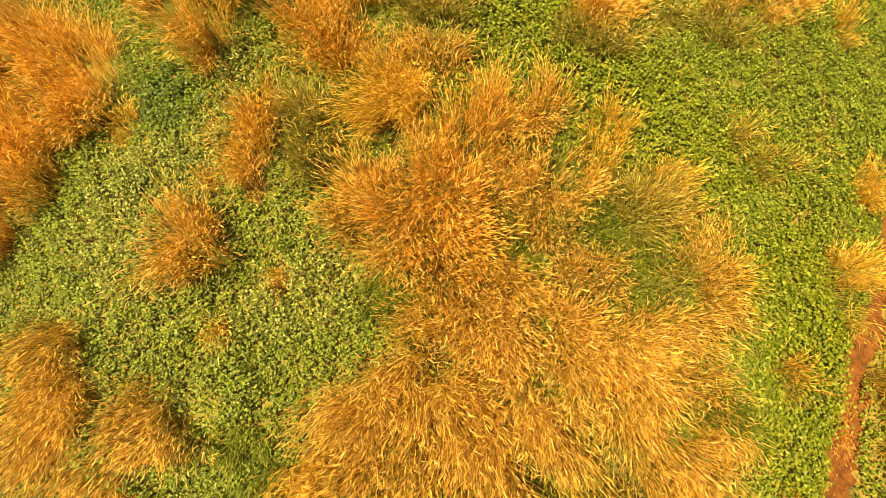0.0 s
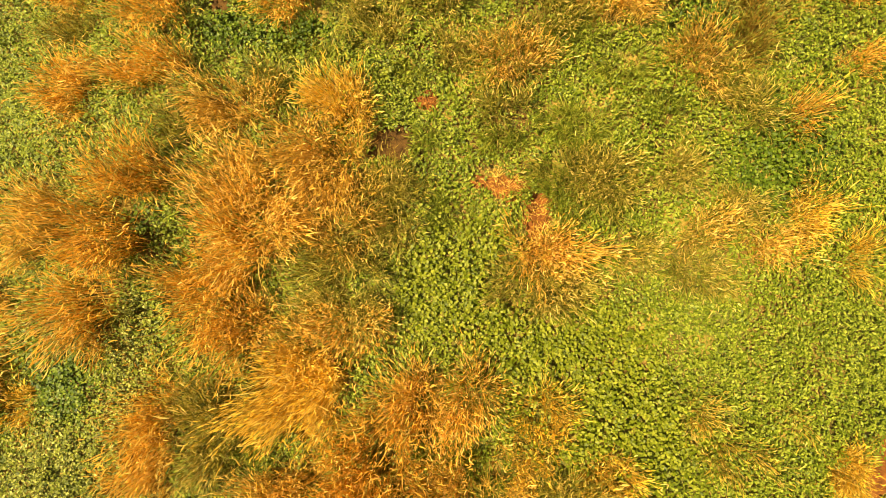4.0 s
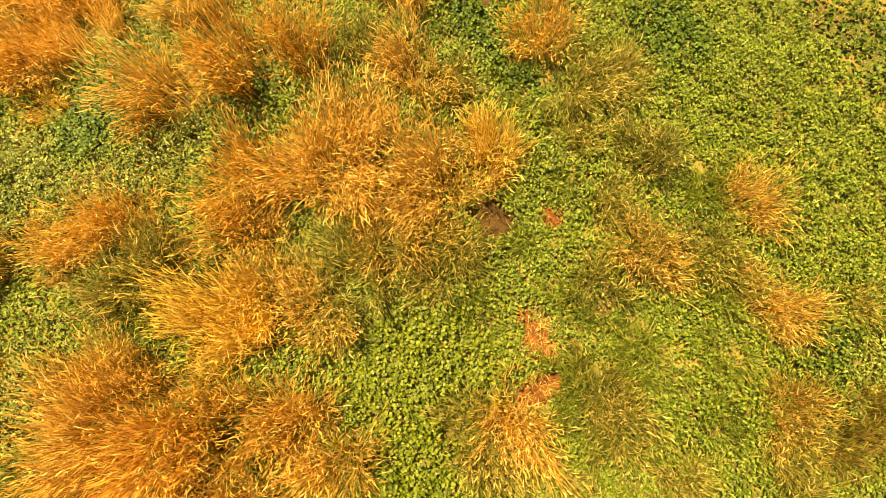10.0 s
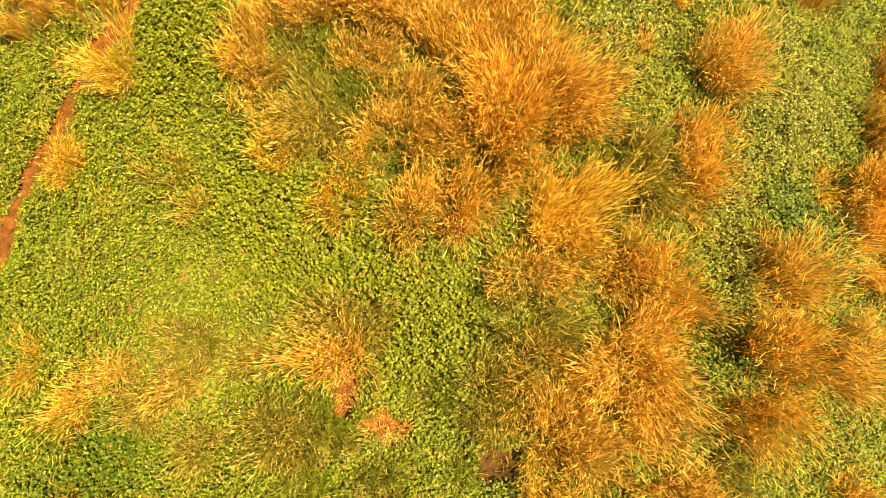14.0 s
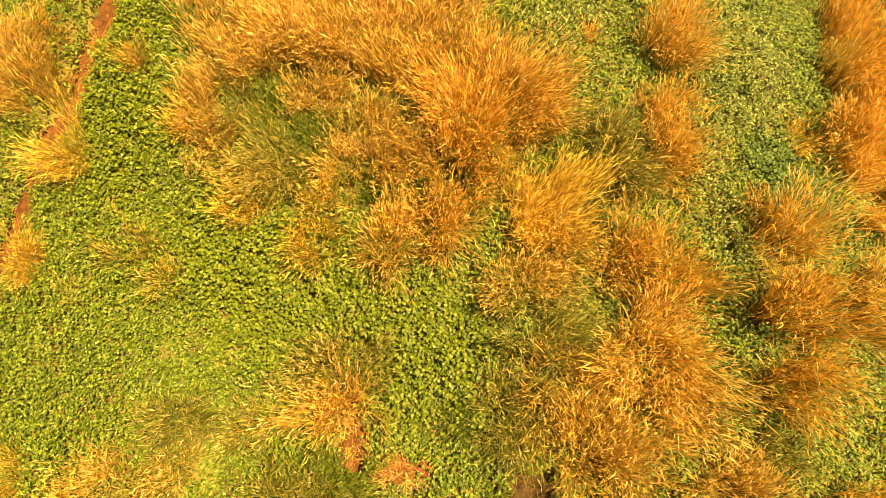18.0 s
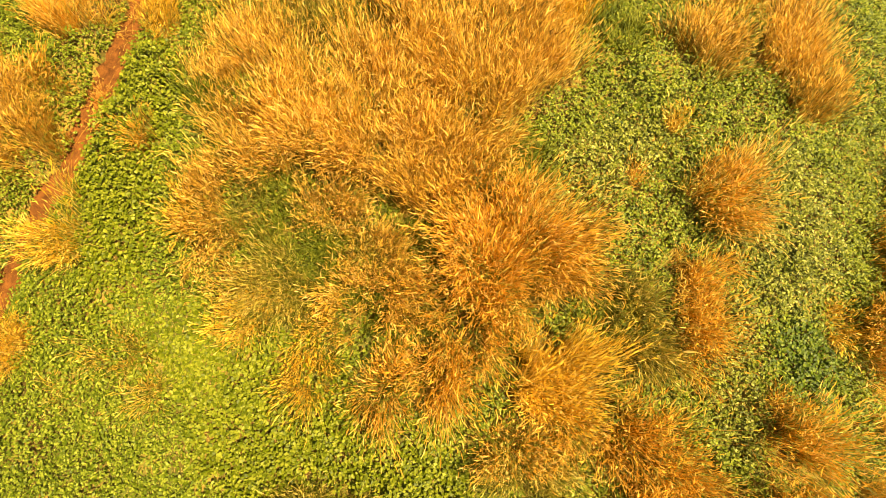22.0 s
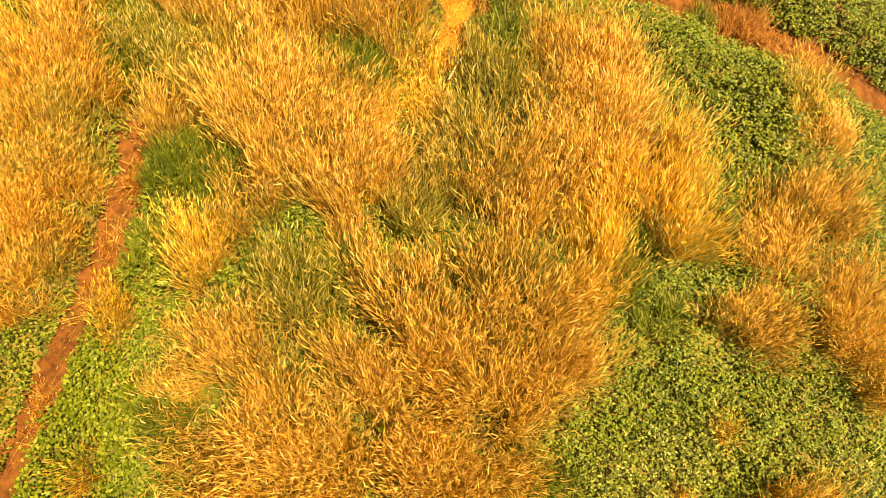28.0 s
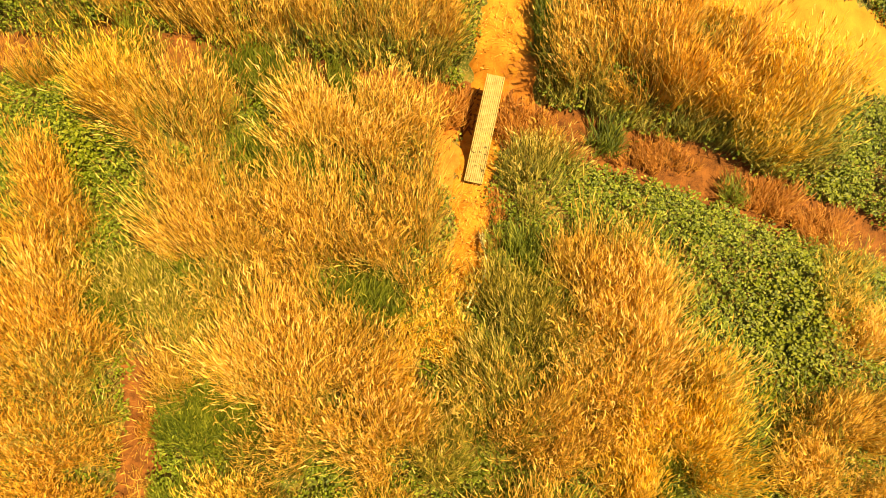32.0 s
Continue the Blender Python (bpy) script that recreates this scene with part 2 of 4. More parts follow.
def leaf_fans(centre, ahead, side, length, width, droop):
    """Broad leaves, each a four-cornered blade bent at its middle."""
    n = len(centre)
    L, W = length[:, None], width[:, None]
    up = np.array([0, 0, 1.0])
    v = np.stack([centre, centre + 0.55 * L * ahead + 0.5 * W * side + 0.12 * W * up, centre + L * ahead - droop[:, None] * up,
                  centre + 0.5 * L * ahead - 0.5 * W * side + 0.12 * W * up], 1).reshape(-1, 3)
    t = np.array([[0, 1, 2], [0, 2, 3]])
    return v, (t[None] + 4 * np.arange(n)[:, None, None]).reshape(-1, 3)


# ---- lie of the land ----
DITCH_WEST = [(-7.9, 12.9), (-7.9, 12.3), (-8.0, 11.4), (-8.15, 10.0), (-8.62, 8.3), (-8.98, 7.0), (-9.22, 6.2), (-9.6, 5.0), (-10.15, 4.0), (-10.65, 2.6), (-11.1, 1.0), (-11.45, -0.2), (-12.0, -2.4), (-12.6, -5.3), (-13.5, -10.5)]
DITCH_NORTH = [(-26.7, 22.6), (-17.9, 21.5), (-10.8, 20.0), (-8.0, 19.75), (-5.5, 19.05), (-3.6, 18.7), (-1.9, 18.35), (0.6, 17.75), (2.5, 17.05), (4.3, 16.5), (6.1, 15.65), (8.4, 14.85), (12.1, 13.2), (20.4, 9.8), (34.4, 4.7)]
TRAIL = [(1.0, 23.8), (0.35, 20.6), (0.12, 19.7), (-0.12, 18.9), (-0.8, 16.3), (-0.83, 15.6), (-0.87, 14.9), (-1.0, 14.1), (-1.4, 12.6), (-1.95, 10.8)]
FARM_TRACK = [(-2.73, 24.65), (4.67, 21.04), (6.52, 20.14), (7.99, 19.53), (9.1, 18.96), (11.07, 17.78), (22.92, 10.68)]
BARE = [(0.76, -4.57, 0.56, 0.48), (0.19, -5.7, 0.26, 0.22), (-1.78, -4.04, 0.62, 0.27), (-2.58, -3.57, 0.32, 0.59), (5.1, -7.22, 0.33, 0.33), (0.27, 18.44, 0.53, 0.65), (-1.28, 17.95, 0.41, 0.48), (-1.36, 16.89, 0.31, 0.68)]


def near_line(x, y, line):
    """How far points lie from a polyline."""
    best = np.full(np.shape(x), 1e9)
    for (ax, ay), (bx, by) in zip(line, line[1:]):
        dx, dy = bx - ax, by - ay
        u = np.clip(((x - ax) * dx + (y - ay) * dy) / (dx * dx + dy * dy), 0, 1)
        best = np.minimum(best, np.hypot(x - ax - u * dx, y - ay - u * dy))
    return best


def waves(x, y, s):
    return (np.sin(x * 1.7 * s + 1.3 * np.sin(y * 1.1 * s)) + np.sin(y * 2.1 * s + 1.7 * np.sin(x * 0.9 * s + 2)) + np.sin((x + y) * 1.3 * s + 0.5)) / 3


def ground_z(x, y):
    x, y = np.asarray(x, float), np.asarray(y, float)
    u = np.clip((np.abs(x) - np.where(x > 0, 6, 8)) / 5, 0, 1)
    z = -0.9 * u * u * (3 - 2 * u) + 0.05 * waves(x, y, 0.8) + 0.02 * waves(x, y, 3.1)
    for line, half, deep in ((DITCH_WEST, 0.75, 0.45), (DITCH_NORTH, 0.95, 0.55)):
        d = near_line(x, y, line) / (half * (1 + 0.2 * waves(x, y, 1.9)))
        z = z - deep * np.exp(-(d ** 4))
    return z


def bare(x, y):
    """True where no plants stand: the ditches' beds, the trail, and the bare patches."""
    wob = 1 + 0.25 * waves(x, y, 2.7)
    b = (near_line(x, y, DITCH_WEST) < 0.4 * wob) | (near_line(x, y, DITCH_NORTH) < 0.5 * wob)
    b |= (near_line(x, y, TRAIL) < np.interp(y, [16.5, 19.0], [0.4, 0.62]) * wob) & (y > 14.1)
    b |= near_line(x, y, FARM_TRACK) < 0.95 * wob
    for cx, cy, rx, ry in BARE:
        b |= ((x - cx) / rx) ** 2 + ((y - cy) / ry) ** 2 < (0.7 if cy < 0 else 1.15) * wob
    return b


def sheet(xs, ys, lift=0.0):
    X, Y = np.meshgrid(xs, ys)
    v = np.stack([X, Y, ground_z(X, Y) + lift], -1).reshape(-1, 3)
    i = np.arange(len(xs) * len(ys)).reshape(len(ys), len(xs))
    return v, np.stack([i[:-1, :-1], i[:-1, 1:], i[1:, 1:], i[1:, :-1]], -1).reshape(-1, 4)


far = np.array([4, 10, 22, 50, 120, 300, 800, 2000.0])
xs = np.concatenate([-18 - far[::-1], np.arange(-18, 18.01, 0.18), 18 + far])
ys = np.concatenate([-18 - far[::-1], np.arange(-18, 32.01, 0.18), 32 + far])
ground = tagged(new("ground", mesh_np("ground", *sheet(xs, ys), SOIL, True)), "uneven brown meadow soil under weeds and long grass", "ground", kind="structure")


def ribbon(name, line, half, lift, mat, label, category, y_from=-1e9, bulge=1.0):
    """A strip of bare earth that follows the ground along a line, with ragged edges."""
    pts = []
    for (ax, ay), (bx, by) in zip(line, line[1:]):
        k = max(2, int(math.hypot(bx - ax, by - ay) / 0.12))
        pts += [(ax + (bx - ax) * j / k, ay + (by - ay) * j / k) for j in range(k)]
    p = np.array([q for q in pts if q[1] > y_from])
    d = np.gradient(p, axis=0)
    d /= np.linalg.norm(d, axis=1)[:, None]
    nrm = np.stack([-d[:, 1], d[:, 0]], 1)
    cols = np.linspace(-1, 1, 13)
    wid = half * np.interp(p[:, 1], [16.5, 19.0], [1.0, bulge]) * (1 + 0.25 * waves(p[:, 0], p[:, 1], 2.3) + 0.1 * rng.normal(size=len(p)))
    q = p[:, None] + nrm[:, None] * (cols[None, :, None] * wid[:, None, None])
    z = ground_z(q[..., 0], q[..., 1]) + lift * (1 - cols ** 8)[None] - 0.03 * (np.abs(cols) > 0.99)[None]
    v = np.concatenate([q, z[..., None]], -1).reshape(-1, 3)
    i = np.arange(len(p) * 13).reshape(len(p), 13)
    f = np.stack([i[:-1, :-1], i[:-1, 1:], i[1:, 1:], i[1:, :-1]], -1).reshape(-1, 4)
    return tagged(new(name, mesh_np(name, v, f, mat, True)), label, category, kind="structure")


ribbon("ditch_bed_west", DITCH_WEST, 0.54, 0.03, RED_EARTH, "reddish brown bed of a narrow dry ditch", "ditch bed")
ribbon("ditch_bed_north", DITCH_NORTH, 0.7, 0.03, RED_EARTH, "reddish earth bed of an overgrown dry ditch", "ditch bed")
ribbon("trail", TRAIL, 0.46, 0.03, SAND, "pale trodden sandy footpath through long grass", "path", 13.9, 1.45)
ribbon("farm_track", FARM_TRACK, 1.05, 0.03, STUBBLE, "straw-strewn yellow earth track beyond the tall grass", "track")
for n, (cx, cy, rx, ry) in enumerate(BARE):
    a = np.linspace(0, 2 * np.pi, 33)[:-1]
    k = 1 + 0.2 * np.sin(3 * a + n) + 0.12 * np.sin(5 * a + 2 * n)
    rings = [np.stack([cx + rx * s * k * np.cos(a), cy + ry * s * k * np.sin(a)], 1) for s in (0.25, 0.5, 0.75, 1.0, 1.15)]
    p = np.concatenate([[[cx, cy]], *rings])
    z = ground_z(p[:, 0], p[:, 1]) + 0.03
    z[-32:] -= 0.05
    f = [(0, 1 + j, 1 + (j + 1) % 32) for j in range(32)]
    for r in range(4):
        for j in range(32):
            i0, i1 = 1 + 32 * r + j, 1 + 32 * r + (j + 1) % 32
            f += [(i0, i0 + 32, i1 + 32), (i0, i1 + 32, i1)]
    # two of the patches get a darker brown than the red earth
    darker = n in (0, 4)
    tagged(new("bare_patch", mesh_np("bare_patch", np.c_[p, z], f, DARK_EARTH if darker else ORANGE_EARTH if n > 4 else RED_EARTH, True)),
           "dark brown hollow of bare soil among grass" if darker else "bare reddish earth with trampled dry stalks", "bare soil", kind="structure")

# ---- footbridge ----
def footbridge():
    """A narrow deck of lengthwise slats on cross bearers between two edge rails."""
    top = tagged(new("footbridge"), "narrow pale slatted footbridge laid across the ditch", "footbridge")
    half, wide = 1.2, 0.37
    for k in range(8):
        x = -wide / 2 + 0.04 + k * (wide - 0.08) / 7
        part("slat", box_bm(x - 0.018, x + 0.018, -half, half, 0.04, 0.065), PLANK, top)
    for s in (-1, 1):
        part("edge_rail", box_bm(s * wide / 2 - 0.012, s * wide / 2 + 0.012, -half, half, -0.03, 0.085), PLANK, top)
    for k in range(7):
        y = -half + 0.08 + k * (2 * half - 0.16) / 6
        part("cross_bearer", box_bm(-wide / 2 + 0.014, wide / 2 - 0.014, y - 0.025, y + 0.025, -0.02, 0.036), BEARER, top)
    top.matrix_world = pose(-0.48, 17.48, 0.05, 0, 0, -14.7)
    return top


footbridge()


# ---- a long dry reed lying beside the trail's end ----
def dry_reed(line):
    """A bleached reed stalk with joints and a frayed flower head."""
    top = tagged(new("dry_reed"), "bleached pale yellow reed stalk lying beside the trail", "reed")
    for (a, b) in zip(line, line[1:]):
        a, b = Vector(a), Vector(b)
        bm = bmesh.new()
        bmesh.ops.create_cone(bm, segments=7, radius1=0.02, radius2=0.017, depth=(b - a).length, cap_ends=True,
                              matrix=Matrix.Translation((a + b) / 2) @ (b - a).to_track_quat("Z", "Y").to_matrix().to_4x4())
        part("stalk_joint", bm, REED, top)
    a, way = np.array(line[-1]), np.array(line[-1]) - np.array(line[-2])
    n = 60
    way = way / np.linalg.norm(way)
    start = a + way * rng.random(n)[:, None] * 0.3 - way * 0.05
    v, t = spindles(start, start + (way + rng.normal(size=(n, 3)) * 0.4) * 0.16, 0.018)
    part_np("flower_head", v, t, REED, top)
    top.matrix_world = pose(-0.65, 14.2, float(ground_z(-0.65, 14.2)))


REED = plant_mat("bleached_reed", [(0.6, 0.48, 0.14), (0.8, 0.68, 0.28), (0.88, 0.78, 0.4)], 0.5, 0.2)
dry_reed([(-0.38, -0.5, 0.3), (-0.22, -0.2, 0.38), (-0.02, 0.1, 0.4), (0.05, 0.4, 0.36), (0.02, 0.68, 0.28)])


# ---- tufts of long grass ----
DENSE = {"straw": 470, "gold": 520, "rust": 490, "olive": 380, "sparse": 220, "green": 300, "brown": 380, "sedge": 380, "red": 340, "litter": 120}
BLADE = {"straw": "dry", "gold": "dry", "rust": "dry", "olive": "mixed", "sparse": "mixed", "green": "green", "brown": "mixed", "sedge": "green", "red": "red", "litter": "dry"}
SAID = {
    "straw": "dense tuft of tall straw-coloured grass with seed heads",
    "gold": "bright golden tuft of ripe grass bending over",
    "rust": "thick orange-brown tuft of dry tall grass",
    "olive": "half-green tuft of rough grass with drying tips",
    "sparse": "thin scattered straw stalks standing among green weeds",
    "green": "fresh green tuft of long grass blades",
    "sedge": "dark green coarse grass growing in the ditch",
    "red": "reddish brown withered weeds in the dry ditch",
    "litter": "loose dry straw lying on bare earth",
    "brown": "dull brown clump of withered grass",
}
TUFTS = []


def inside(x, y, spot, grow=1.0):
    cx, cy, rx, ry, a = spot[:5]
    c, s = math.cos(a), math.sin(a)
    return ((c * (x - cx) + s * (y - cy)) / rx) ** 2 + ((-s * (x - cx) + c * (y - cy)) / ry) ** 2 < grow


def tuft(x, y, rx, ry, turn, high, kind, lean_way=None, lean=0.0):
    """One tuft: stalks in bunches that spread outwards, each with its seed head, and loose blades below."""
    me = (x, y, rx, ry, radians(turn), high, kind)
    n = int(np.pi * rx * ry * DENSE[kind])
    r, a = np.sqrt(rng.random(n)), rng.random(n) * 2 * np.pi
    k = 1 + 0.22 * np.sin(3 * a + x) + 0.16 * np.sin(5 * a + y) + 0.1 * rng.normal(size=n)
    c, s = math.cos(radians(turn)), math.sin(radians(turn))

    def spread(r, a, k):
        u, v = rx * r * k * np.cos(a), ry * r * k * np.sin(a)
        return np.stack([c * u - s * v, s * u + c * v], 1)

    d = spread(r, a, k)
    bunches = max(3, int(np.pi * rx * ry * 11))
    br, ba = np.sqrt(rng.random(bunches)), rng.random(bunches) * 2 * np.pi
    bd = spread(br, ba, 1 + 0.2 * np.sin(3 * ba + x))
    own = rng.integers(0, bunches, n)
    scat = rng.normal(size=(n, 2)) * 0.13
    mine = rng.random(n) < (0.6 if kind != "sparse" else 0.85)
    d = 0.88 * np.where(mine[:, None], bd[own] + 0.7 * scat, d)
    px, py = x + d[:, 0], y + d[:, 1]
    keep = (~bare(px, py) if kind not in ("red", "sedge", "litter") else (near_line(px, py, TRAIL) > 0.3) | (kind == "litter")) & (waves(px, py, 2.2) + 0.5 * waves(py + 3, px, 4.6) + rng.normal(size=n) * 0.25 > (-0.4 if rx * ry > 0.6 else -0.6))
    if kind not in ("green", "red", "sedge", "litter"):
        for g in TUFTS:
            if g[6] == "green" and abs(g[0] - x) < 4 and abs(g[1] - y) < 4:
                keep &= ~inside(px, py, g, 0.75) | (rng.random(n) < 0.12)
    TUFTS.append(me)
    px, py, r, d, own, mine, scat = px[keep], py[keep], r[keep], d[keep], own[keep], mine[keep], scat[keep]
    n = len(px)
    if n < 4:
        return
    base = np.stack([px, py, ground_z(px, py) - 0.02], 1)
    bh = 0.75 + 0.35 * rng.random(bunches)
    h = high * np.where(mine, bh[own], 0.62 + 0.4 * rng.random(n)) * (0.85 + 0.2 * rng.random(n)) * (1 - 0.18 * r * r) * (1 + 0.3 * waves(px + 7, py, 2.9) + 0.2 * waves(py, px + 4, 6.3))
    out = d / max(rx, ry)
    wind = np.array([0.04, 0.03 + 0.6 * min(max((y - 3.5) / 6.5, 0), 1)])
    if lean_way is not None:
        wind = wind + lean * np.array([math.cos(radians(lean_way)), math.sin(radians(lean_way))])
    bl = rng.normal(size=(bunches, 2)) * 0.1
    swirl = np.stack([waves(px, py, 1.1), waves(py + 9, px, 1.2)], 1) * 0.2 + np.stack([waves(px + 2, py, 3.7), waves(py + 5, px, 4.1)], 1) * 0.12
    if kind == "litter":
        wind = rng.normal(size=(n, 2)) * 2.2
    tip = (0.42 * out + wind + swirl + np.where(mine[:, None], bl[own] + 1.1 * scat, 0) + rng.normal(size=(n, 2)) * 0.1) * h[:, None]
    mid = base + np.c_[tip * 0.34, 0.56 * h]
    neck = base + np.c_[tip * 0.72, 0.84 * h]
    hl = (0.13 + 0.13 * rng.random(n)) * h ** 0.5
    way = neck - mid
    way[:, :2] *= 1.5
    way /= np.linalg.norm(way, axis=1)[:, None]
    end = neck + (way + rng.normal(size=(n, 3)) * 0.1) * hl[:, None]
    ang = rng.random(n) * np.pi
    side = np.stack([np.cos(ang), np.sin(ang), np.zeros(n)], 1)
    ditch = min(float(near_line(x, y, DITCH_WEST)), float(near_line(x, y, DITCH_NORTH)))
    beside = "" if kind in ("red", "sedge", "litter", "sparse") else " beside the ditch" if ditch < 1.5 else \
        " beside the trail" if y > 10.5 and near_line(x, y, TRAIL) < 1.3 else " among green weeds" if rx * ry < 0.45 else ""
    top = tagged(new("grass_tuft"), SAID[kind] + beside, "grass tuft", "tufts of long grass")
    top.location = (x, y, float(ground_z(x, y)))
    org = np.array(top.location)
    sv, st = strips(base, mid, neck + 0.3 * (end - neck), 0.009, side)
    part_np("stalk_growth", sv - org, st, STEM[kind], top)
    heads = slice(0, n if kind not in ("green", "brown", "sedge", "red") else n // 3)
    nh, eh = neck[heads], end[heads]
    curl = rng.normal(size=nh.shape) * np.array([0.035, 0.035, 0.015])
    ang, dip = rng.random(len(nh)) * np.pi, rng.normal(size=len(nh)) * 0.5
    hv, ht = slips(nh, nh + 0.45 * (eh - nh) + 0.4 * curl, eh - 0.8 * curl - np.array([0, 0, 0.03]), 0.018 + 0.016 * rng.random(len(nh)),
                    np.stack([np.cos(ang) * np.cos(dip), np.sin(ang) * np.cos(dip), np.sin(dip)], 1))
    part_np("seed_growth", hv - org, ht, STEM[kind], top)
    m = int(n * {"sparse": 1.0, "green": 3.0, "olive": 1.7, "sedge": 3.0, "red": 2.0}.get(kind, 0.6))
    i = rng.integers(0, n, m)
    f = 0.12 + 0.6 * rng.random(m)
    start = base[i] + np.c_[tip[i] * (0.5 * f * f)[:, None], f * h[i] * 0.9]
    ang = rng.random(m) * 2 * np.pi
    way = np.stack([np.cos(ang), np.sin(ang)], 1) + 0.9 * out[i] + (2.2 * wind if kind != "litter" else 0)
    ln = (0.13 + 0.19 * rng.random(m)) * (high / 1.1) ** 0.6
    b = start + np.c_[way * (0.45 * ln)[:, None], 0.4 * ln]
    e = start + np.c_[way * (0.9 * ln)[:, None] + rng.normal(size=(m, 2)) * 0.05, (0.1 + 0.35 * rng.random(m)) * ln]
    side = np.stack([-way[:, 1], way[:, 0], 0.3 * rng.normal(size=m)], 1)
    side /= np.linalg.norm(side, axis=1)[:, None]
    lv, lt = strips(start, b, e, (0.011 + 0.01 * rng.random(m)) * (0.7 if kind == "litter" else 1), side)
    soft = "mixed" if kind in ("straw", "gold", "rust") and waves(x * 3.1, y * 2.7, 1) > 0.05 else BLADE[kind]
    part_np("foliage", lv - org, lt, LEAF[soft], top)


# fresh green gaps in the long grass
tuft(-4.92, 16.58, 0.81, 0.58, -7, 0.84, "green")
tuft(-3.06, 13.79, 0.91, 0.76, -8, 0.84, "green")
tuft(0.09, 14.51, 0.64, 0.57, -8, 0.70, "green")
tuft(-6.91, 11.48, 0.87, 0.60, -8, 0.70, "green")
tuft(-6.33, 11.56, 0.73, 0.75, -1, 0.70, "green")
tuft(-7.26, 9.79, 0.44, 0.55, -1, 0.56, "green")
tuft(2.83, 9.96, 0.41, 0.71, -1, 0.70, "green")
tuft(3.26, 8.68, 0.47, 0.59, -1, 0.56, "green")
tuft(0.76, 5.11, 0.72, 0.47, 1, 0.56, "green")
tuft(-3.20, 2.95, 0.49, 0.73, 6, 0.70, "green")
tuft(-4.36, 3.79, 0.69, 0.39, 6, 0.56, "green")
tuft(-0.71, 3.29, 0.35, 0.55, 6, 0.70, "green")
tuft(2.63, 2.58, 0.37, 0.47, 6, 0.56, "green")
tuft(-0.92, 1.59, 0.36, 0.40, 6, 0.56, "green")
tuft(-3.08, 9.64, 0.39, 0.31, 1, 0.56, "green")
tuft(-4.95, 9.13, 0.24, 0.50, 1, 0.56, "green")
tuft(-6.27, 6.58, 0.59, 0.47, 1, 0.56, "green")
tuft(-4.91, 6.97, 0.21, 0.33, 1, 0.56, "green")
tuft(-0.21, 11.59, 0.44, 0.30, 1, 0.56, "green")
tuft(-6.70, 14.55, 0.34, 0.44, -8, 0.70, "green")
tuft(-8.53, 13.93, 0.51, 0.55, -8, 0.70, "green")
tuft(-0.59, 13.10, 0.32, 0.49, -8, 0.70, "green")
tuft(0.30, 11.89, 0.35, 0.28, -8, 0.56, "green")
tuft(-5.46, 11.49, 0.67, 0.50, -8, 0.70, "green")
tuft(-7.97, 11.77, 0.15, 0.63, -8, 0.42, "green")
tuft(7.05, 18.91, 0.69, 0.26, -7, 0.56, "green")
tuft(0.85, 19.46, 0.30, 0.75, -7, 0.70, "green")
tuft(-2.26, 1.96, 0.61, 0.66, 8, 0.56, "green")
tuft(-3.33, 3.22, 0.59, 0.67, 8, 0.56, "green")
tuft(-4.30, 4.42, 0.51, 0.53, 8, 0.56, "green")
tuft(-1.54, 3.95, 0.51, 0.38, 8, 0.56, "green")

# far bank and bridge
tuft(-5.43, 19.96, 3.86, 0.51, -7, 1.12, "straw")
tuft(-9.13, 20.09, 2.21, 0.46, -7, 1.12, "straw")
tuft(-2.98, 19.23, 2.13, 0.67, -7, 0.98, "olive")
tuft(-1.79, 19.71, 1.07, 0.71, -7, 0.98, "straw")
tuft(2.42, 19.13, 1.65, 0.96, -7, 1.26, "straw")
tuft(3.91, 18.46, 1.75, 1.07, -7, 1.26, "rust")
tuft(5.83, 17.58, 1.48, 1.04, -7, 1.26, "gold")
tuft(7.82, 18.99, 2.04, 0.93, -7, 0.28, "gold")
tuft(5.50, 19.85, 1.75, 0.46, -7, 0.35, "gold")
tuft(7.52, 19.94, 1.81, 0.55, -7, 0.17, "gold")
tuft(6.35, 19.17, 1.12, 0.59, -7, 0.28, "gold")
tuft(1.94, 17.80, 1.31, 0.54, -7, 0.84, "olive")
tuft(4.14, 17.09, 1.75, 0.54, -7, 0.84, "olive")
tuft(6.16, 16.54, 1.08, 0.43, -7, 0.70, "olive")
tuft(1.14, 18.31, 0.48, 0.72, -7, 0.84, "olive")
tuft(-2.28, 18.94, 0.95, 0.48, -7, 0.84, "olive")
tuft(-8.33, 18.62, 0.89, 0.79, -7, 1.26, "gold")
tuft(-10.69, 19.20, 0.54, 0.55, -7, 1.12, "rust")
tuft(-6.89, 17.75, 1.25, 1.02, -7, 1.26, "straw")
tuft(-9.87, 15.89, 1.10, 1.05, -7, 1.12, "rust")
tuft(-3.46, 17.49, 1.37, 0.91, -7, 1.26, "straw")
tuft(-2.33, 17.09, 0.91, 1.03, -7, 1.26, "straw")
tuft(-5.89, 15.35, 1.91, 1.31, -7, 1.26, "straw")
tuft(-3.97, 15.36, 1.24, 1.21, -7, 1.26, "straw")
tuft(-2.29, 15.06, 0.90, 1.32, -8, 1.26, "straw")
tuft(-3.20, 13.36, 0.40, 0.24, -8, 0.84, "rust")
tuft(-6.97, 13.91, 1.66, 0.95, -8, 0.98, "olive")
tuft(-9.27, 14.05, 1.20, 1.10, -8, 1.12, "straw")
tuft(0.54, 16.32, 0.81, 0.82, -7, 0.84, "olive")
tuft(1.06, 17.06, 0.59, 0.41, -7, 0.84, "straw")
tuft(1.69, 13.84, 1.24, 0.98, -8, 1.26, "straw")
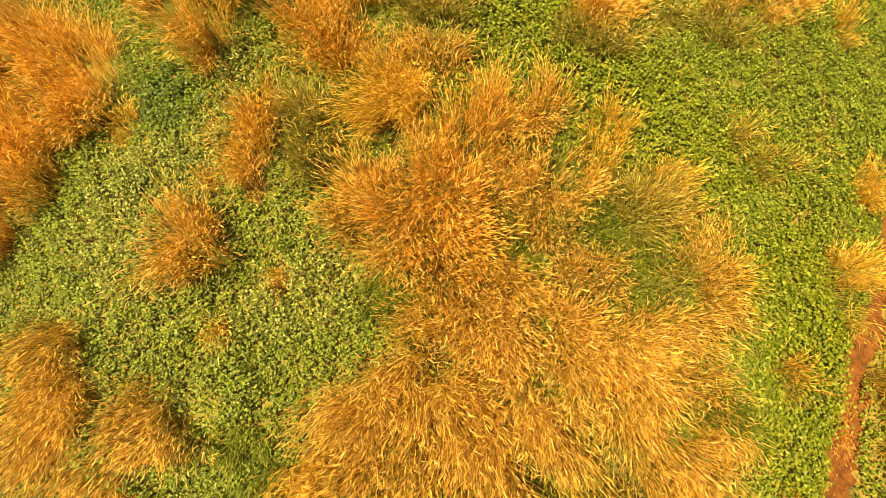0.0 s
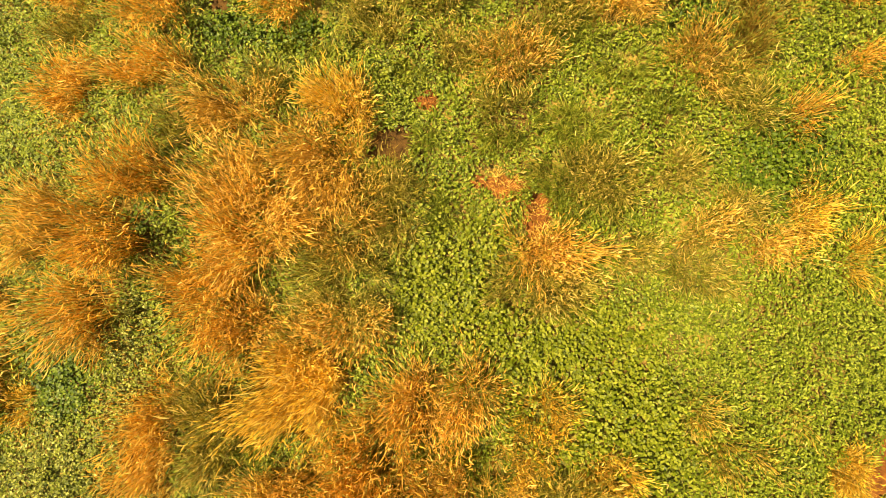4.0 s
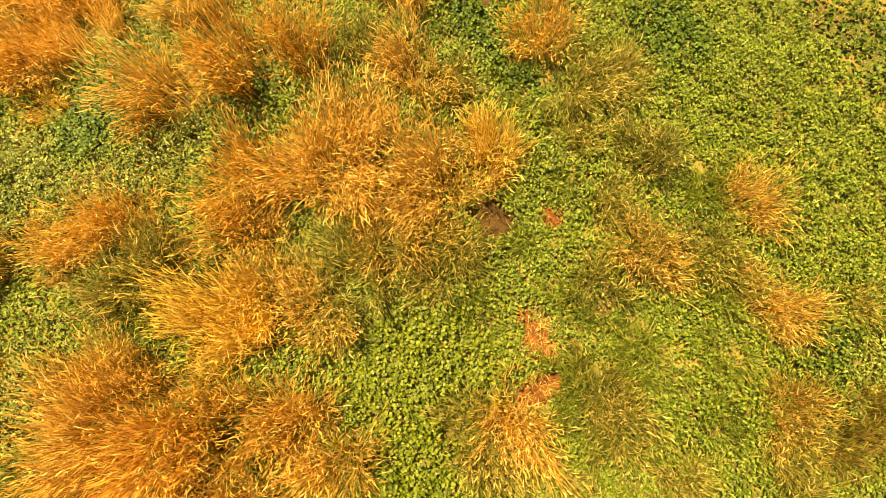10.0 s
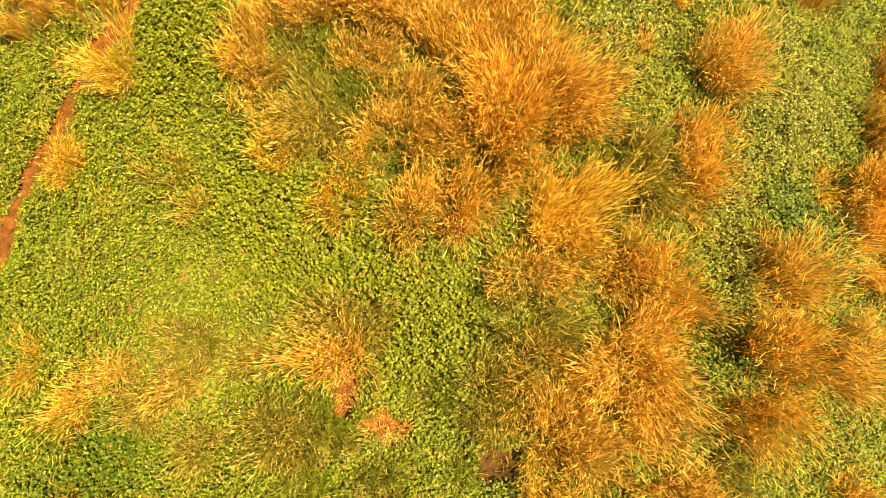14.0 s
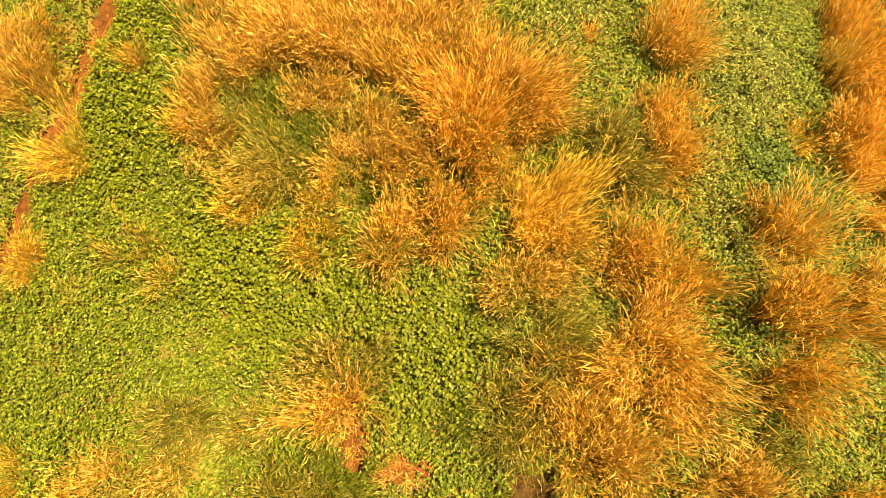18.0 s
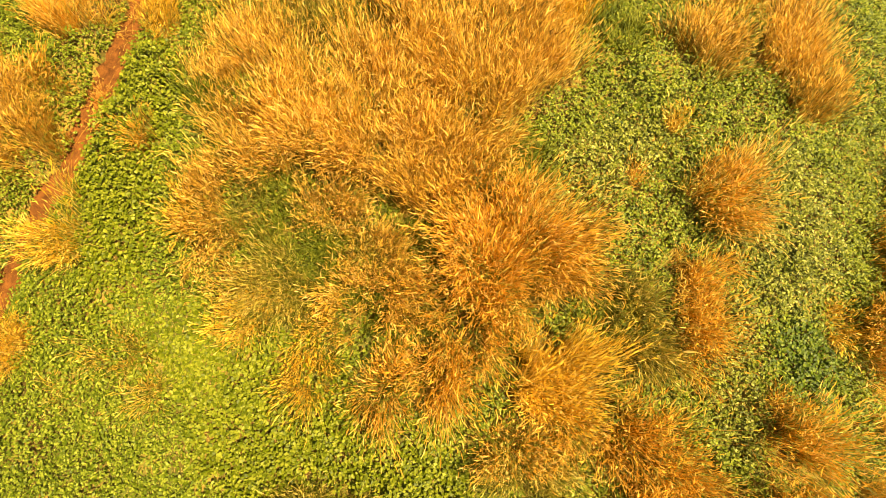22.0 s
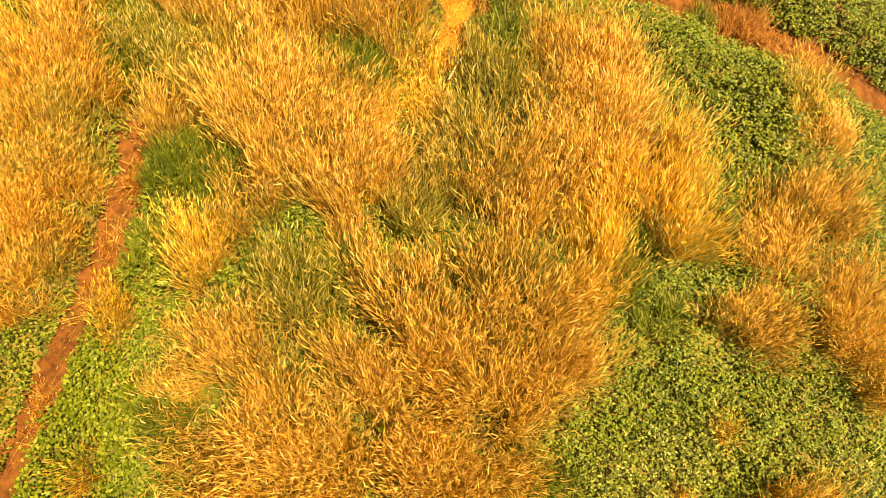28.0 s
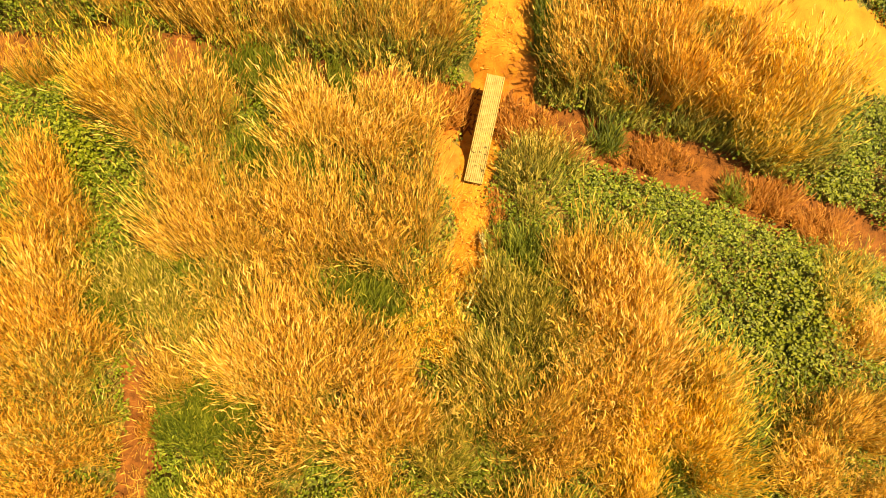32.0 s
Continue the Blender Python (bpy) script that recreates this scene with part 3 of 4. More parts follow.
tuft(0.41, 13.15, 0.78, 0.64, -8, 1.12, "olive")
tuft(2.20, 12.08, 1.67, 0.84, -8, 1.26, "straw")
tuft(3.00, 10.87, 1.24, 0.73, -8, 1.26, "gold")
tuft(-0.37, 11.92, 1.01, 1.14, -8, 1.12, "olive")
tuft(0.65, 10.71, 1.01, 0.62, -8, 1.12, "straw")
tuft(6.06, 10.87, 0.92, 0.81, -8, 0.84, "straw")
tuft(6.88, 13.71, 0.70, 0.95, -8, 0.70, "sparse")
tuft(-9.61, 12.30, 1.20, 1.50, -8, 0.98, "olive")
tuft(-4.96, 12.64, 1.21, 1.23, -8, 1.26, "straw")
tuft(-3.70, 11.74, 0.99, 1.00, -8, 1.26, "straw")
tuft(-2.34, 12.76, 0.57, 1.18, -8, 0.56, "gold")
tuft(-2.68, 11.19, 0.57, 0.93, -8, 0.56, "gold")

# long grass by the trodden path
tuft(-5.97, 9.54, 0.58, 0.78, -1, 1.12, "gold")
tuft(-4.99, 11.49, 0.95, 1.75, -1, 1.26, "straw")
tuft(-3.88, 12.98, 1.23, 1.34, -1, 1.26, "straw")
tuft(-7.05, 12.47, 0.71, 0.80, -1, 1.12, "straw")
tuft(-2.71, 11.22, 0.93, 1.17, -1, 1.26, "straw")
tuft(-1.32, 13.45, 0.63, 1.67, -1, 0.56, "gold")
tuft(-0.20, 13.67, 0.75, 1.00, -1, 0.98, "olive")
tuft(-2.87, 9.78, 0.69, 0.50, -1, 0.84, "straw")
tuft(-1.64, 10.71, 0.58, 0.69, -1, 0.98, "olive")
tuft(-0.27, 11.31, 1.04, 0.95, -1, 1.26, "straw")
tuft(1.13, 11.01, 0.69, 0.71, -1, 1.26, "straw")
tuft(1.97, 9.54, 0.62, 1.23, -1, 1.12, "gold")
tuft(2.11, 13.13, 1.09, 1.22, -1, 1.26, "straw")
tuft(3.52, 10.73, 1.02, 1.17, -1, 1.26, "gold")
tuft(2.41, 11.68, 0.93, 0.75, -1, 1.26, "straw")
tuft(-1.20, 8.78, 1.45, 0.95, -1, 1.40, "straw")
tuft(0.38, 8.81, 1.01, 1.07, -1, 1.40, "straw")
tuft(-1.85, 7.46, 1.47, 1.17, -1, 1.40, "straw")
tuft(-0.05, 7.02, 1.47, 1.18, -1, 1.40, "straw")
tuft(1.33, 7.81, 0.91, 0.78, -1, 1.26, "straw")
tuft(-4.50, 7.67, 1.04, 0.86, -1, 1.12, "straw")
tuft(-3.94, 8.86, 0.80, 0.73, -1, 1.12, "olive")
tuft(-5.60, 7.90, 0.81, 0.65, -1, 0.84, "straw")
tuft(-5.29, 6.35, 1.02, 0.76, -1, 1.12, "straw")
tuft(-3.89, 6.13, 1.01, 0.84, -1, 1.26, "straw")
tuft(-2.53, 5.71, 1.23, 1.02, -1, 1.26, "straw")
tuft(-0.74, 5.30, 1.22, 0.90, -0, 1.26, "straw")
tuft(-6.30, 6.90, 0.35, 0.89, -1, 0.84, "straw")
tuft(-7.57, 8.50, 0.43, 0.64, -1, 0.84, "gold")
tuft(-7.53, 5.63, 0.22, 0.49, -1, 0.84, "rust")
tuft(5.70, 9.91, 0.76, 0.75, -1, 0.84, "straw")
tuft(6.81, 10.81, 0.79, 0.83, -1, 0.84, "straw")
tuft(5.00, 8.45, 1.04, 0.73, -1, 0.70, "straw")
tuft(7.19, 8.69, 0.96, 1.22, -1, 0.98, "straw")
tuft(7.11, 12.59, 0.76, 0.72, -1, 0.56, "straw")
tuft(5.54, 4.92, 0.65, 0.78, -0, 1.12, "straw")
tuft(4.39, 6.58, 0.29, 0.23, -1, 0.70, "gold")

# west bank of the narrow ditch
tuft(-10.07, 13.17, 1.68, 1.62, -1, 1.12, "rust")
tuft(-9.99, 10.77, 1.46, 1.22, -1, 0.98, "rust")
tuft(-9.94, 8.85, 0.82, 0.93, -1, 0.98, "rust")
tuft(-10.34, 6.90, 0.40, 0.50, -1, 0.84, "rust")
tuft(-9.10, 11.40, 0.83, 0.91, -1, 0.70, "rust")
tuft(-9.20, 9.60, 0.70, 0.79, -1, 0.70, "straw")
tuft(-10.20, 5.74, 0.18, 0.41, -1, 0.84, "rust")

# middle of the meadow
tuft(-4.51, 5.13, 1.72, 0.57, 1, 1.26, "straw")
tuft(-2.45, 5.53, 1.27, 0.69, 1, 1.26, "straw")
tuft(-0.95, 5.56, 0.82, 0.92, 1, 1.26, "straw")
tuft(-1.15, 4.53, 0.93, 0.56, 1, 1.26, "straw")
tuft(-4.76, 4.08, 0.81, 0.57, 1, 0.98, "olive")
tuft(-3.14, 3.88, 1.30, 0.57, 1, 0.74, "straw")
tuft(-1.59, 3.47, 1.29, 0.55, 1, 0.74, "olive")
tuft(0.86, 2.94, 1.16, 0.96, 1, 1.33, "rust")
tuft(1.91, 3.60, 0.70, 0.77, 1, 1.26, "straw")
tuft(0.04, 3.56, 0.70, 0.66, 1, 1.26, "rust")
tuft(-6.29, 3.80, 0.26, 0.57, 1, 0.84, "gold")
tuft(-8.94, 3.31, 0.54, 0.85, 1, 0.98, "gold")
tuft(5.22, 5.02, 0.66, 0.80, 1, 1.12, "rust")
tuft(3.43, 5.30, 0.22, 0.29, 1, 0.56, "rust")
tuft(5.50, 3.51, 0.24, 0.22, 1, 0.56, "rust")
tuft(4.67, 2.65, 0.41, 0.65, 1, 0.98, "rust")
tuft(3.14, 2.61, 0.53, 0.54, 1, 0.98, "olive")
tuft(8.04, 2.37, 0.37, 0.51, 1, 0.70, "gold")
tuft(5.31, 8.59, 0.78, 0.55, 1, 0.84, "straw")
tuft(7.69, 7.39, 0.82, 0.65, 1, 0.98, "straw")
tuft(-1.78, 2.38, 1.40, 0.65, 1, 0.98, "straw")
tuft(-4.13, 2.41, 1.05, 0.54, 1, 0.74, "olive")

# fan-shaped tufts round the lime weeds
tuft(-9.84, 0.86, 0.44, 0.64, -3, 0.84, "gold")
tuft(-11.73, 5.92, 1.44, 1.72, -3, 1.12, "straw")
tuft(-10.37, 5.42, 0.75, 0.75, -3, 0.98, "straw")
tuft(-5.87, 4.05, 0.53, 1.27, -3, 0.98, "straw")
tuft(-3.91, 2.56, 0.90, 0.87, -3, 0.98, "olive")
tuft(-3.23, 1.43, 0.44, 0.68, -3, 0.84, "gold")
tuft(-1.97, 2.74, 0.77, 1.29, -3, 1.12, "straw")
tuft(-0.06, 2.12, 1.00, 1.46, -3, 1.54, "rust")
tuft(0.40, 3.74, 1.18, 1.51, -3, 1.54, "rust")
tuft(1.44, 3.44, 1.04, 1.34, -3, 1.40, "straw")
tuft(-1.81, 0.40, 0.55, 0.74, -3, 1.12, "rust")
tuft(-0.66, 0.73, 0.55, 0.76, -3, 1.26, "rust")
tuft(1.72, 0.91, 1.03, 0.95, -3, 1.26, "gold", 35, 0.5)
tuft(1.91, -0.07, 0.59, 0.62, -3, 0.98, "straw")
tuft(3.45, 2.11, 0.57, 0.90, -3, 1.12, "olive")
tuft(4.70, 1.93, 0.48, 1.03, -3, 1.12, "rust")
tuft(4.46, 3.40, 0.34, 0.31, -3, 0.70, "straw")
tuft(1.05, -0.52, 0.83, 0.54, -3, 0.84, "rust")
tuft(1.15, -1.85, 0.89, 0.77, -3, 1.12, "olive")
tuft(1.61, -2.75, 0.97, 0.73, -3, 1.12, "straw")
tuft(0.54, -2.91, 0.65, 0.62, -3, 0.84, "olive")
tuft(3.17, -0.25, 0.53, 0.67, -3, 1.12, "rust")
tuft(4.00, -0.79, 0.69, 0.95, -3, 1.26, "rust")
tuft(3.50, -2.18, 0.97, 0.97, -3, 1.40, "rust")
tuft(4.00, -3.17, 0.73, 0.62, -3, 1.12, "straw")
tuft(6.64, -0.43, 0.65, 0.98, -3, 1.68, "rust")
tuft(6.43, -1.97, 0.77, 1.02, -3, 1.68, "rust")
tuft(5.93, -3.15, 0.71, 0.53, -3, 1.40, "rust")
tuft(10.23, 4.33, 0.99, 2.25, -3, 1.40, "rust")
tuft(9.10, 2.05, 0.71, 0.68, -3, 1.12, "straw")
tuft(6.34, 0.56, 0.35, 0.27, -3, 0.70, "rust")
tuft(-2.55, -1.94, 0.90, 0.55, -3, 0.84, "olive")
tuft(-2.82, -2.79, 0.87, 0.60, -3, 0.98, "rust")
tuft(-7.30, 0.77, 0.75, 0.47, -3, 0.70, "sparse")
tuft(-6.43, -0.04, 0.49, 0.45, -3, 0.70, "sparse")
tuft(-8.55, -0.12, 0.29, 0.24, -3, 0.56, "sparse")
tuft(1.95, -3.87, 0.71, 0.65, -3, 1.26, "straw", 80, 0.4)
tuft(2.94, -3.53, 0.72, 0.60, -3, 1.26, "straw")

# shaded rough grass at the southern end
tuft(-3.37, -4.49, 0.90, 0.54, 10, 0.84, "olive")

# eastern margin
tuft(9.36, 1.29, 0.59, 1.54, -1, 1.40, "rust")
tuft(8.56, -1.81, 0.50, 1.02, -2, 1.12, "straw")

# far eastern margin
tuft(11.14, 0.68, 1.32, 1.45, 10, 1.40, "rust")
tuft(9.74, 2.74, 0.94, 0.68, 10, 1.26, "rust")
tuft(9.62, 4.21, 0.37, 0.64, 9, 0.98, "olive")

# fresh grass showing through
tuft(-4.94, 2.43, 0.73, 0.48, 6, 0.74, "straw")
tuft(-3.99, 6.05, 0.62, 0.39, 6, 1.12, "rust")


# growth in the north ditch
tuft(3.51, 16.77, 1.02, 0.29, -7, 0.35, "red")
tuft(5.90, 15.63, 0.64, 0.41, -7, 0.49, "red")
tuft(7.18, 14.91, 0.86, 0.37, -7, 0.42, "red")
tuft(-1.24, 18.01, 0.50, 0.48, -7, 0.49, "red")
tuft(0.35, 17.51, 0.60, 0.49, -7, 0.49, "red")
tuft(-2.43, 18.43, 0.72, 0.24, -7, 0.42, "red")
tuft(5.11, 15.98, 0.32, 0.22, -7, 0.42, "red")

# dry weeds in the narrow ditch
tuft(-7.78, 11.49, 0.27, 0.65, -1, 0.35, "red")
tuft(-8.32, 9.29, 0.23, 0.66, -1, 0.28, "red")
tuft(-9.13, 6.23, 0.22, 0.70, -1, 0.28, "red")

# low rough growth in the southwest
tuft(-3.86, -4.33, 0.63, 0.54, 13, 0.70, "olive")
tuft(0.90, -3.60, 0.68, 0.45, 13, 0.84, "olive")
tuft(-3.29, -1.96, 0.68, 0.49, 13, 0.70, "olive")

# straw on bare earth
tuft(-1.74, -4.05, 0.53, 0.23, 10, 0.21, "litter")
tuft(-2.63, -3.40, 0.21, 0.50, 10, 0.21, "litter")
tuft(0.16, -5.66, 0.21, 0.18, 9, 0.17, "red")

# straw on the trail
tuft(-1.07, 15.29, 0.26, 0.93, -7, 0.22, "litter")
tuft(-0.84, 14.34, 0.47, 0.35, -8, 0.25, "litter")
tuft(-0.20, 19.64, 0.49, 0.77, -7, 0.17, "litter")
tuft(-0.66, 15.26, 0.36, 0.70, -7, 0.17, "litter")

# straw fallen into the narrow ditch
tuft(-7.77, 11.63, 0.28, 0.65, -1, 0.28, "litter")
tuft(-8.12, 10.07, 0.22, 0.58, -1, 0.25, "litter")
tuft(-8.68, 8.31, 0.24, 0.70, -1, 0.25, "litter")
tuft(-9.20, 6.45, 0.29, 0.72, -1, 0.21, "litter")

# withered weeds at the bridge
tuft(-1.13, 18.12, 0.48, 0.43, -7, 0.49, "red")
tuft(-1.48, 18.38, 0.48, 0.31, -7, 0.49, "red")
tuft(0.24, 17.71, 0.42, 0.49, -7, 0.42, "red")
tuft(0.74, 17.23, 0.54, 0.36, -7, 0.56, "red")
tuft(0.03, 17.11, 0.30, 0.36, -7, 0.42, "red")

# green band beside the dry fan
tuft(-5.62, 3.34, 0.46, 0.67, 8, 0.70, "straw")

# straw on the red patches
tuft(-1.52, -4.18, 0.47, 0.34, 13, 0.17, "litter")
tuft(-1.90, -3.86, 0.41, 0.33, 13, 0.17, "litter")
tuft(-2.55, -3.65, 0.23, 0.39, 13, 0.17, "litter")
tuft(0.13, -5.61, 0.30, 0.24, 13, 0.14, "litter")

# withered edge of the trail
tuft(-0.37, 15.13, 0.17, 0.70, -7, 0.28, "red")
tuft(-0.28, 15.71, 0.17, 0.47, -7, 0.28, "red")
tuft(0.35, 18.13, 0.22, 0.25, -7, 0.14, "litter")
tuft(-0.60, 16.34, 0.48, 0.30, -7, 0.14, "litter")
tuft(-1.10, 16.00, 0.17, 0.59, -7, 0.20, "litter")


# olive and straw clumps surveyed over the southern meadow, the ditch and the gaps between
tuft(0.30, -8.09, 0.72, 0.60, 9, 0.80, "olive")
tuft(-1.07, -8.72, 0.73, 0.43, 9, 0.50, "sedge")
tuft(-1.82, -9.29, 0.96, 0.48, 9, 0.90, "straw")
tuft(-2.24, -7.96, 0.83, 0.53, 9, 0.80, "olive")
tuft(-2.91, -7.63, 0.72, 0.30, 9, 0.50, "sedge")
tuft(-3.79, -8.45, 0.89, 0.59, 9, 0.80, "straw")
tuft(-1.49, -6.89, 0.87, 0.64, 9, 0.90, "straw")
tuft(-0.37, -6.88, 0.59, 0.47, 9, 0.70, "olive")
tuft(-1.62, -5.60, 0.69, 0.52, 9, 0.70, "olive")
tuft(-1.71, -5.04, 0.64, 0.29, 9, 0.50, "sedge")
tuft(-3.25, -5.63, 0.86, 0.52, 9, 0.60, "green")
tuft(-3.24, -4.62, 0.68, 0.45, 9, 0.70, "olive")
tuft(-3.00, -3.90, 0.90, 0.56, 9, 0.60, "green")
tuft(-4.06, -4.52, 0.45, 0.45, 9, 0.60, "olive")
tuft(-5.63, -7.54, 0.58, 0.76, 9, 0.80, "straw")
tuft(-6.22, -6.97, 0.46, 0.46, 9, 0.70, "olive")
tuft(-6.65, -8.88, 0.83, 0.59, 9, 0.80, "brown")
tuft(-6.60, -7.87, 0.58, 0.47, 9, 0.80, "brown")
tuft(-7.05, -10.05, 0.60, 0.42, 9, 0.80, "gold")
tuft(-8.64, -9.66, 0.84, 0.48, 9, 0.80, "rust")
tuft(-6.97, -6.47, 0.40, 0.46, 9, 0.80, "olive")
tuft(-7.81, -6.54, 0.32, 0.46, 9, 0.80, "rust")
tuft(-5.44, -4.96, 0.51, 0.57, 9, 0.60, "olive")
tuft(-6.86, -4.27, 0.78, 0.50, 9, 0.70, "olive")
tuft(-8.13, -4.41, 0.44, 0.55, 9, 0.80, "gold")
tuft(-6.08, -2.93, 0.66, 0.66, 9, 0.70, "olive")
tuft(-7.45, -3.58, 0.60, 0.44, 9, 0.70, "straw")
tuft(-6.13, -3.71, 0.55, 0.39, 9, 0.70, "straw")
tuft(-9.33, -3.54, 0.28, 0.50, 9, 0.80, "gold")
tuft(-8.42, -4.97, 0.34, 0.28, 9, 0.60, "sparse")
tuft(2.36, -7.81, 0.77, 0.83, 9, 0.90, "olive")
tuft(3.68, -7.78, 0.59, 0.83, 9, 1.00, "rust")
tuft(1.83, -8.75, 0.49, 0.55, 9, 0.70, "olive")
tuft(2.96, -6.44, 0.72, 0.36, 9, 0.40, "green")
tuft(1.33, -6.96, 0.60, 0.48, 9, 0.60, "olive")
tuft(5.35, -8.02, 0.61, 0.49, 9, 0.70, "brown")
tuft(6.60, -7.10, 0.72, 0.72, 9, 1.00, "rust")
tuft(6.36, -5.55, 0.99, 0.58, 9, 1.00, "rust")
tuft(8.99, -7.47, 0.76, 0.76, 9, 1.00, "rust")
tuft(8.74, -6.32, 0.76, 0.38, 9, 0.70, "olive")
tuft(8.42, -4.83, 0.60, 0.72, 9, 1.00, "rust")
tuft(5.73, -8.29, 0.73, 0.36, 9, 0.90, "straw")
tuft(4.30, -4.95, 0.92, 0.57, 9, 1.00, "straw")
tuft(5.45, -4.32, 0.58, 0.46, 9, 0.80, "olive")
tuft(3.57, -5.60, 0.47, 0.35, 9, 0.70, "olive")
tuft(1.96, -5.29, 0.68, 0.62, 9, 1.10, "gold")
tuft(2.68, -4.49, 0.68, 0.45, 9, 1.00, "straw")
tuft(0.02, -4.85, 0.47, 0.29, 9, 0.40, "green")
tuft(-0.72, -3.20, 0.51, 0.45, 9, 0.50, "green")
tuft(0.48, -3.58, 0.68, 0.51, 9, 0.70, "olive")
tuft(-4.95, -6.20, 0.46, 0.46, 9, 0.50, "green")
tuft(-3.95, -7.05, 0.71, 0.47, 9, 0.40, "green")
tuft(0.61, -6.23, 0.48, 0.36, 9, 0.40, "green")
tuft(-4.48, -9.79, 0.73, 0.37, 9, 0.60, "olive")
tuft(-8.85, -7.93, 0.47, 0.24, 9, 0.50, "rust")
tuft(-3.33, -4.19, 0.93, 0.58, 4, 0.60, "green")
tuft(-6.94, -4.19, 0.81, 0.41, 4, 0.60, "sparse")
tuft(-4.68, -2.92, 0.48, 0.48, 4, 0.50, "olive")
tuft(-4.67, 18.78, 1.12, 0.45, -2, 0.80, "sedge")
tuft(-5.84, 19.06, 0.71, 0.35, -2, 0.80, "sedge")
tuft(-8.43, 19.65, 0.83, 0.30, -2, 0.80, "sedge")
tuft(-9.95, 19.61, 0.61, 0.30, -2, 0.80, "sedge")
tuft(-3.51, 18.51, 0.53, 0.30, -2, 0.70, "sedge")
tuft(2.20, 17.17, 0.42, 0.36, -2, 0.60, "sedge")
tuft(5.06, 15.86, 0.30, 0.30, -2, 0.50, "sedge")
tuft(3.35, 16.79, 0.72, 0.36, -2, 0.40, "red")
tuft(5.81, 15.78, 0.72, 0.42, -2, 0.40, "red")
tuft(7.03, 15.09, 0.72, 0.42, -2, 0.40, "red")
tuft(-1.39, 18.19, 0.48, 0.36, -2, 0.40, "red")
tuft(0.74, 17.55, 0.60, 0.36, -2, 0.45, "red")
tuft(-2.93, 18.72, 0.60, 0.30, -2, 0.50, "brown")
tuft(3.90, 18.46, 1.41, 0.70, -2, 1.10, "straw")
tuft(2.17, 19.01, 1.06, 0.70, -2, 1.10, "straw")
tuft(2.65, 9.26, 0.48, 0.59, 1, 0.60, "green")
tuft(-5.88, 11.36, 0.65, 0.59, 1, 0.60, "green")
tuft(0.72, 5.58, 0.72, 0.60, 1, 0.45, "sedge")
tuft(-3.34, 4.19, 0.83, 0.71, 2, 0.80, "straw")
tuft(-4.49, 5.23, 0.72, 0.60, 2, 0.80, "straw")
tuft(-2.36, 3.51, 0.59, 0.59, 2, 0.70, "olive")
tuft(3.45, 1.49, 0.71, 0.77, 9, 0.80, "olive")
tuft(1.94, 0.45, 1.12, 0.37, 9, 0.80, "gold")
tuft(1.23, -0.91, 0.88, 0.75, 9, 0.90, "olive")
tuft(4.31, -1.01, 0.82, 0.55, 9, 0.80, "straw")
tuft(-4.75, 1.84, 0.70, 0.70, 9, 0.70, "gold")
tuft(-2.34, 1.87, 0.64, 0.64, 9, 0.80, "straw")
tuft(-3.42, 0.59, 0.53, 0.53, 9, 0.80, "gold")


# ---- weeds ----
def blob(x, y, spots):
    return sum(np.exp(-(((x - cx) / rx) ** 2 + ((y - cy) / ry) ** 2)) for cx, cy, rx, ry in spots)


LIME = [(6.2, 13.2, 1.4, 1.8), (7.04, 15.82, 1.05, 0.47), (-9.0, 17.54, 0.81, 0.63), (-0.74, -1.99, 1.14, 1.58), (-3.46, -0.28, 1.52, 1.47), (-5.18, 1.05, 1.69, 1.46), (-7.93, 3.84, 0.86, 2.2), (-7.5, 6.67, 0.79, 0.99), (-8.15, 4.65, 1.0, 1.19), (-7.99, 6.74, 0.73, 0.81), (-1.04, -1.71, 1.23, 1.12), (-4.2, -1.04, 1.24, 0.65)]
PALE = [(6.68, 3.84, 1.04, 1.79), (5.83, 5.29, 0.7, 0.82), (7.14, 4.72, 1.03, 1.44), (3.39, 6.09, 1.2, 0.91), (5.56, 1.16, 0.47, 1.98), (-5.9, -9.38, 1.21, 0.75), (1.95, 4.97, 1.12, 1.0)]
DARK = [(0.12, 0.43, 0.38, 0.36), (5.89, -2.19, 0.37, 0.48), (3.18, -6.81, 0.84, 0.47), (0.74, 5.05, 0.84, 0.73), (2.15, -10.18, 0.96, 0.91), (-1.13, -8.82, 0.75, 0.67), (-7.64, -5.77, 1.31, 1.49), (-5.98, -9.01, 1.48, 1.13), (4.96, -6.55, 0.75, 0.47), (7.16, 1.43, 0.72, 0.89)]


def tuft_cover(x, y):
    """How thickly tufts stand at a place, 0 to 1."""
    best = np.zeros(np.shape(x))
    for cx, cy, rx, ry, a, high, kind in TUFTS:
        if kind == "sparse":
            continue
        c, s = math.cos(a), math.sin(a)
        u, v = (c * (x - cx) + s * (y - cy)) / rx, (-s * (x - cx) + c * (y - cy)) / ry
        best = np.maximum(best, np.clip(1.5 - u * u - v * v, 0, 1))
    return best


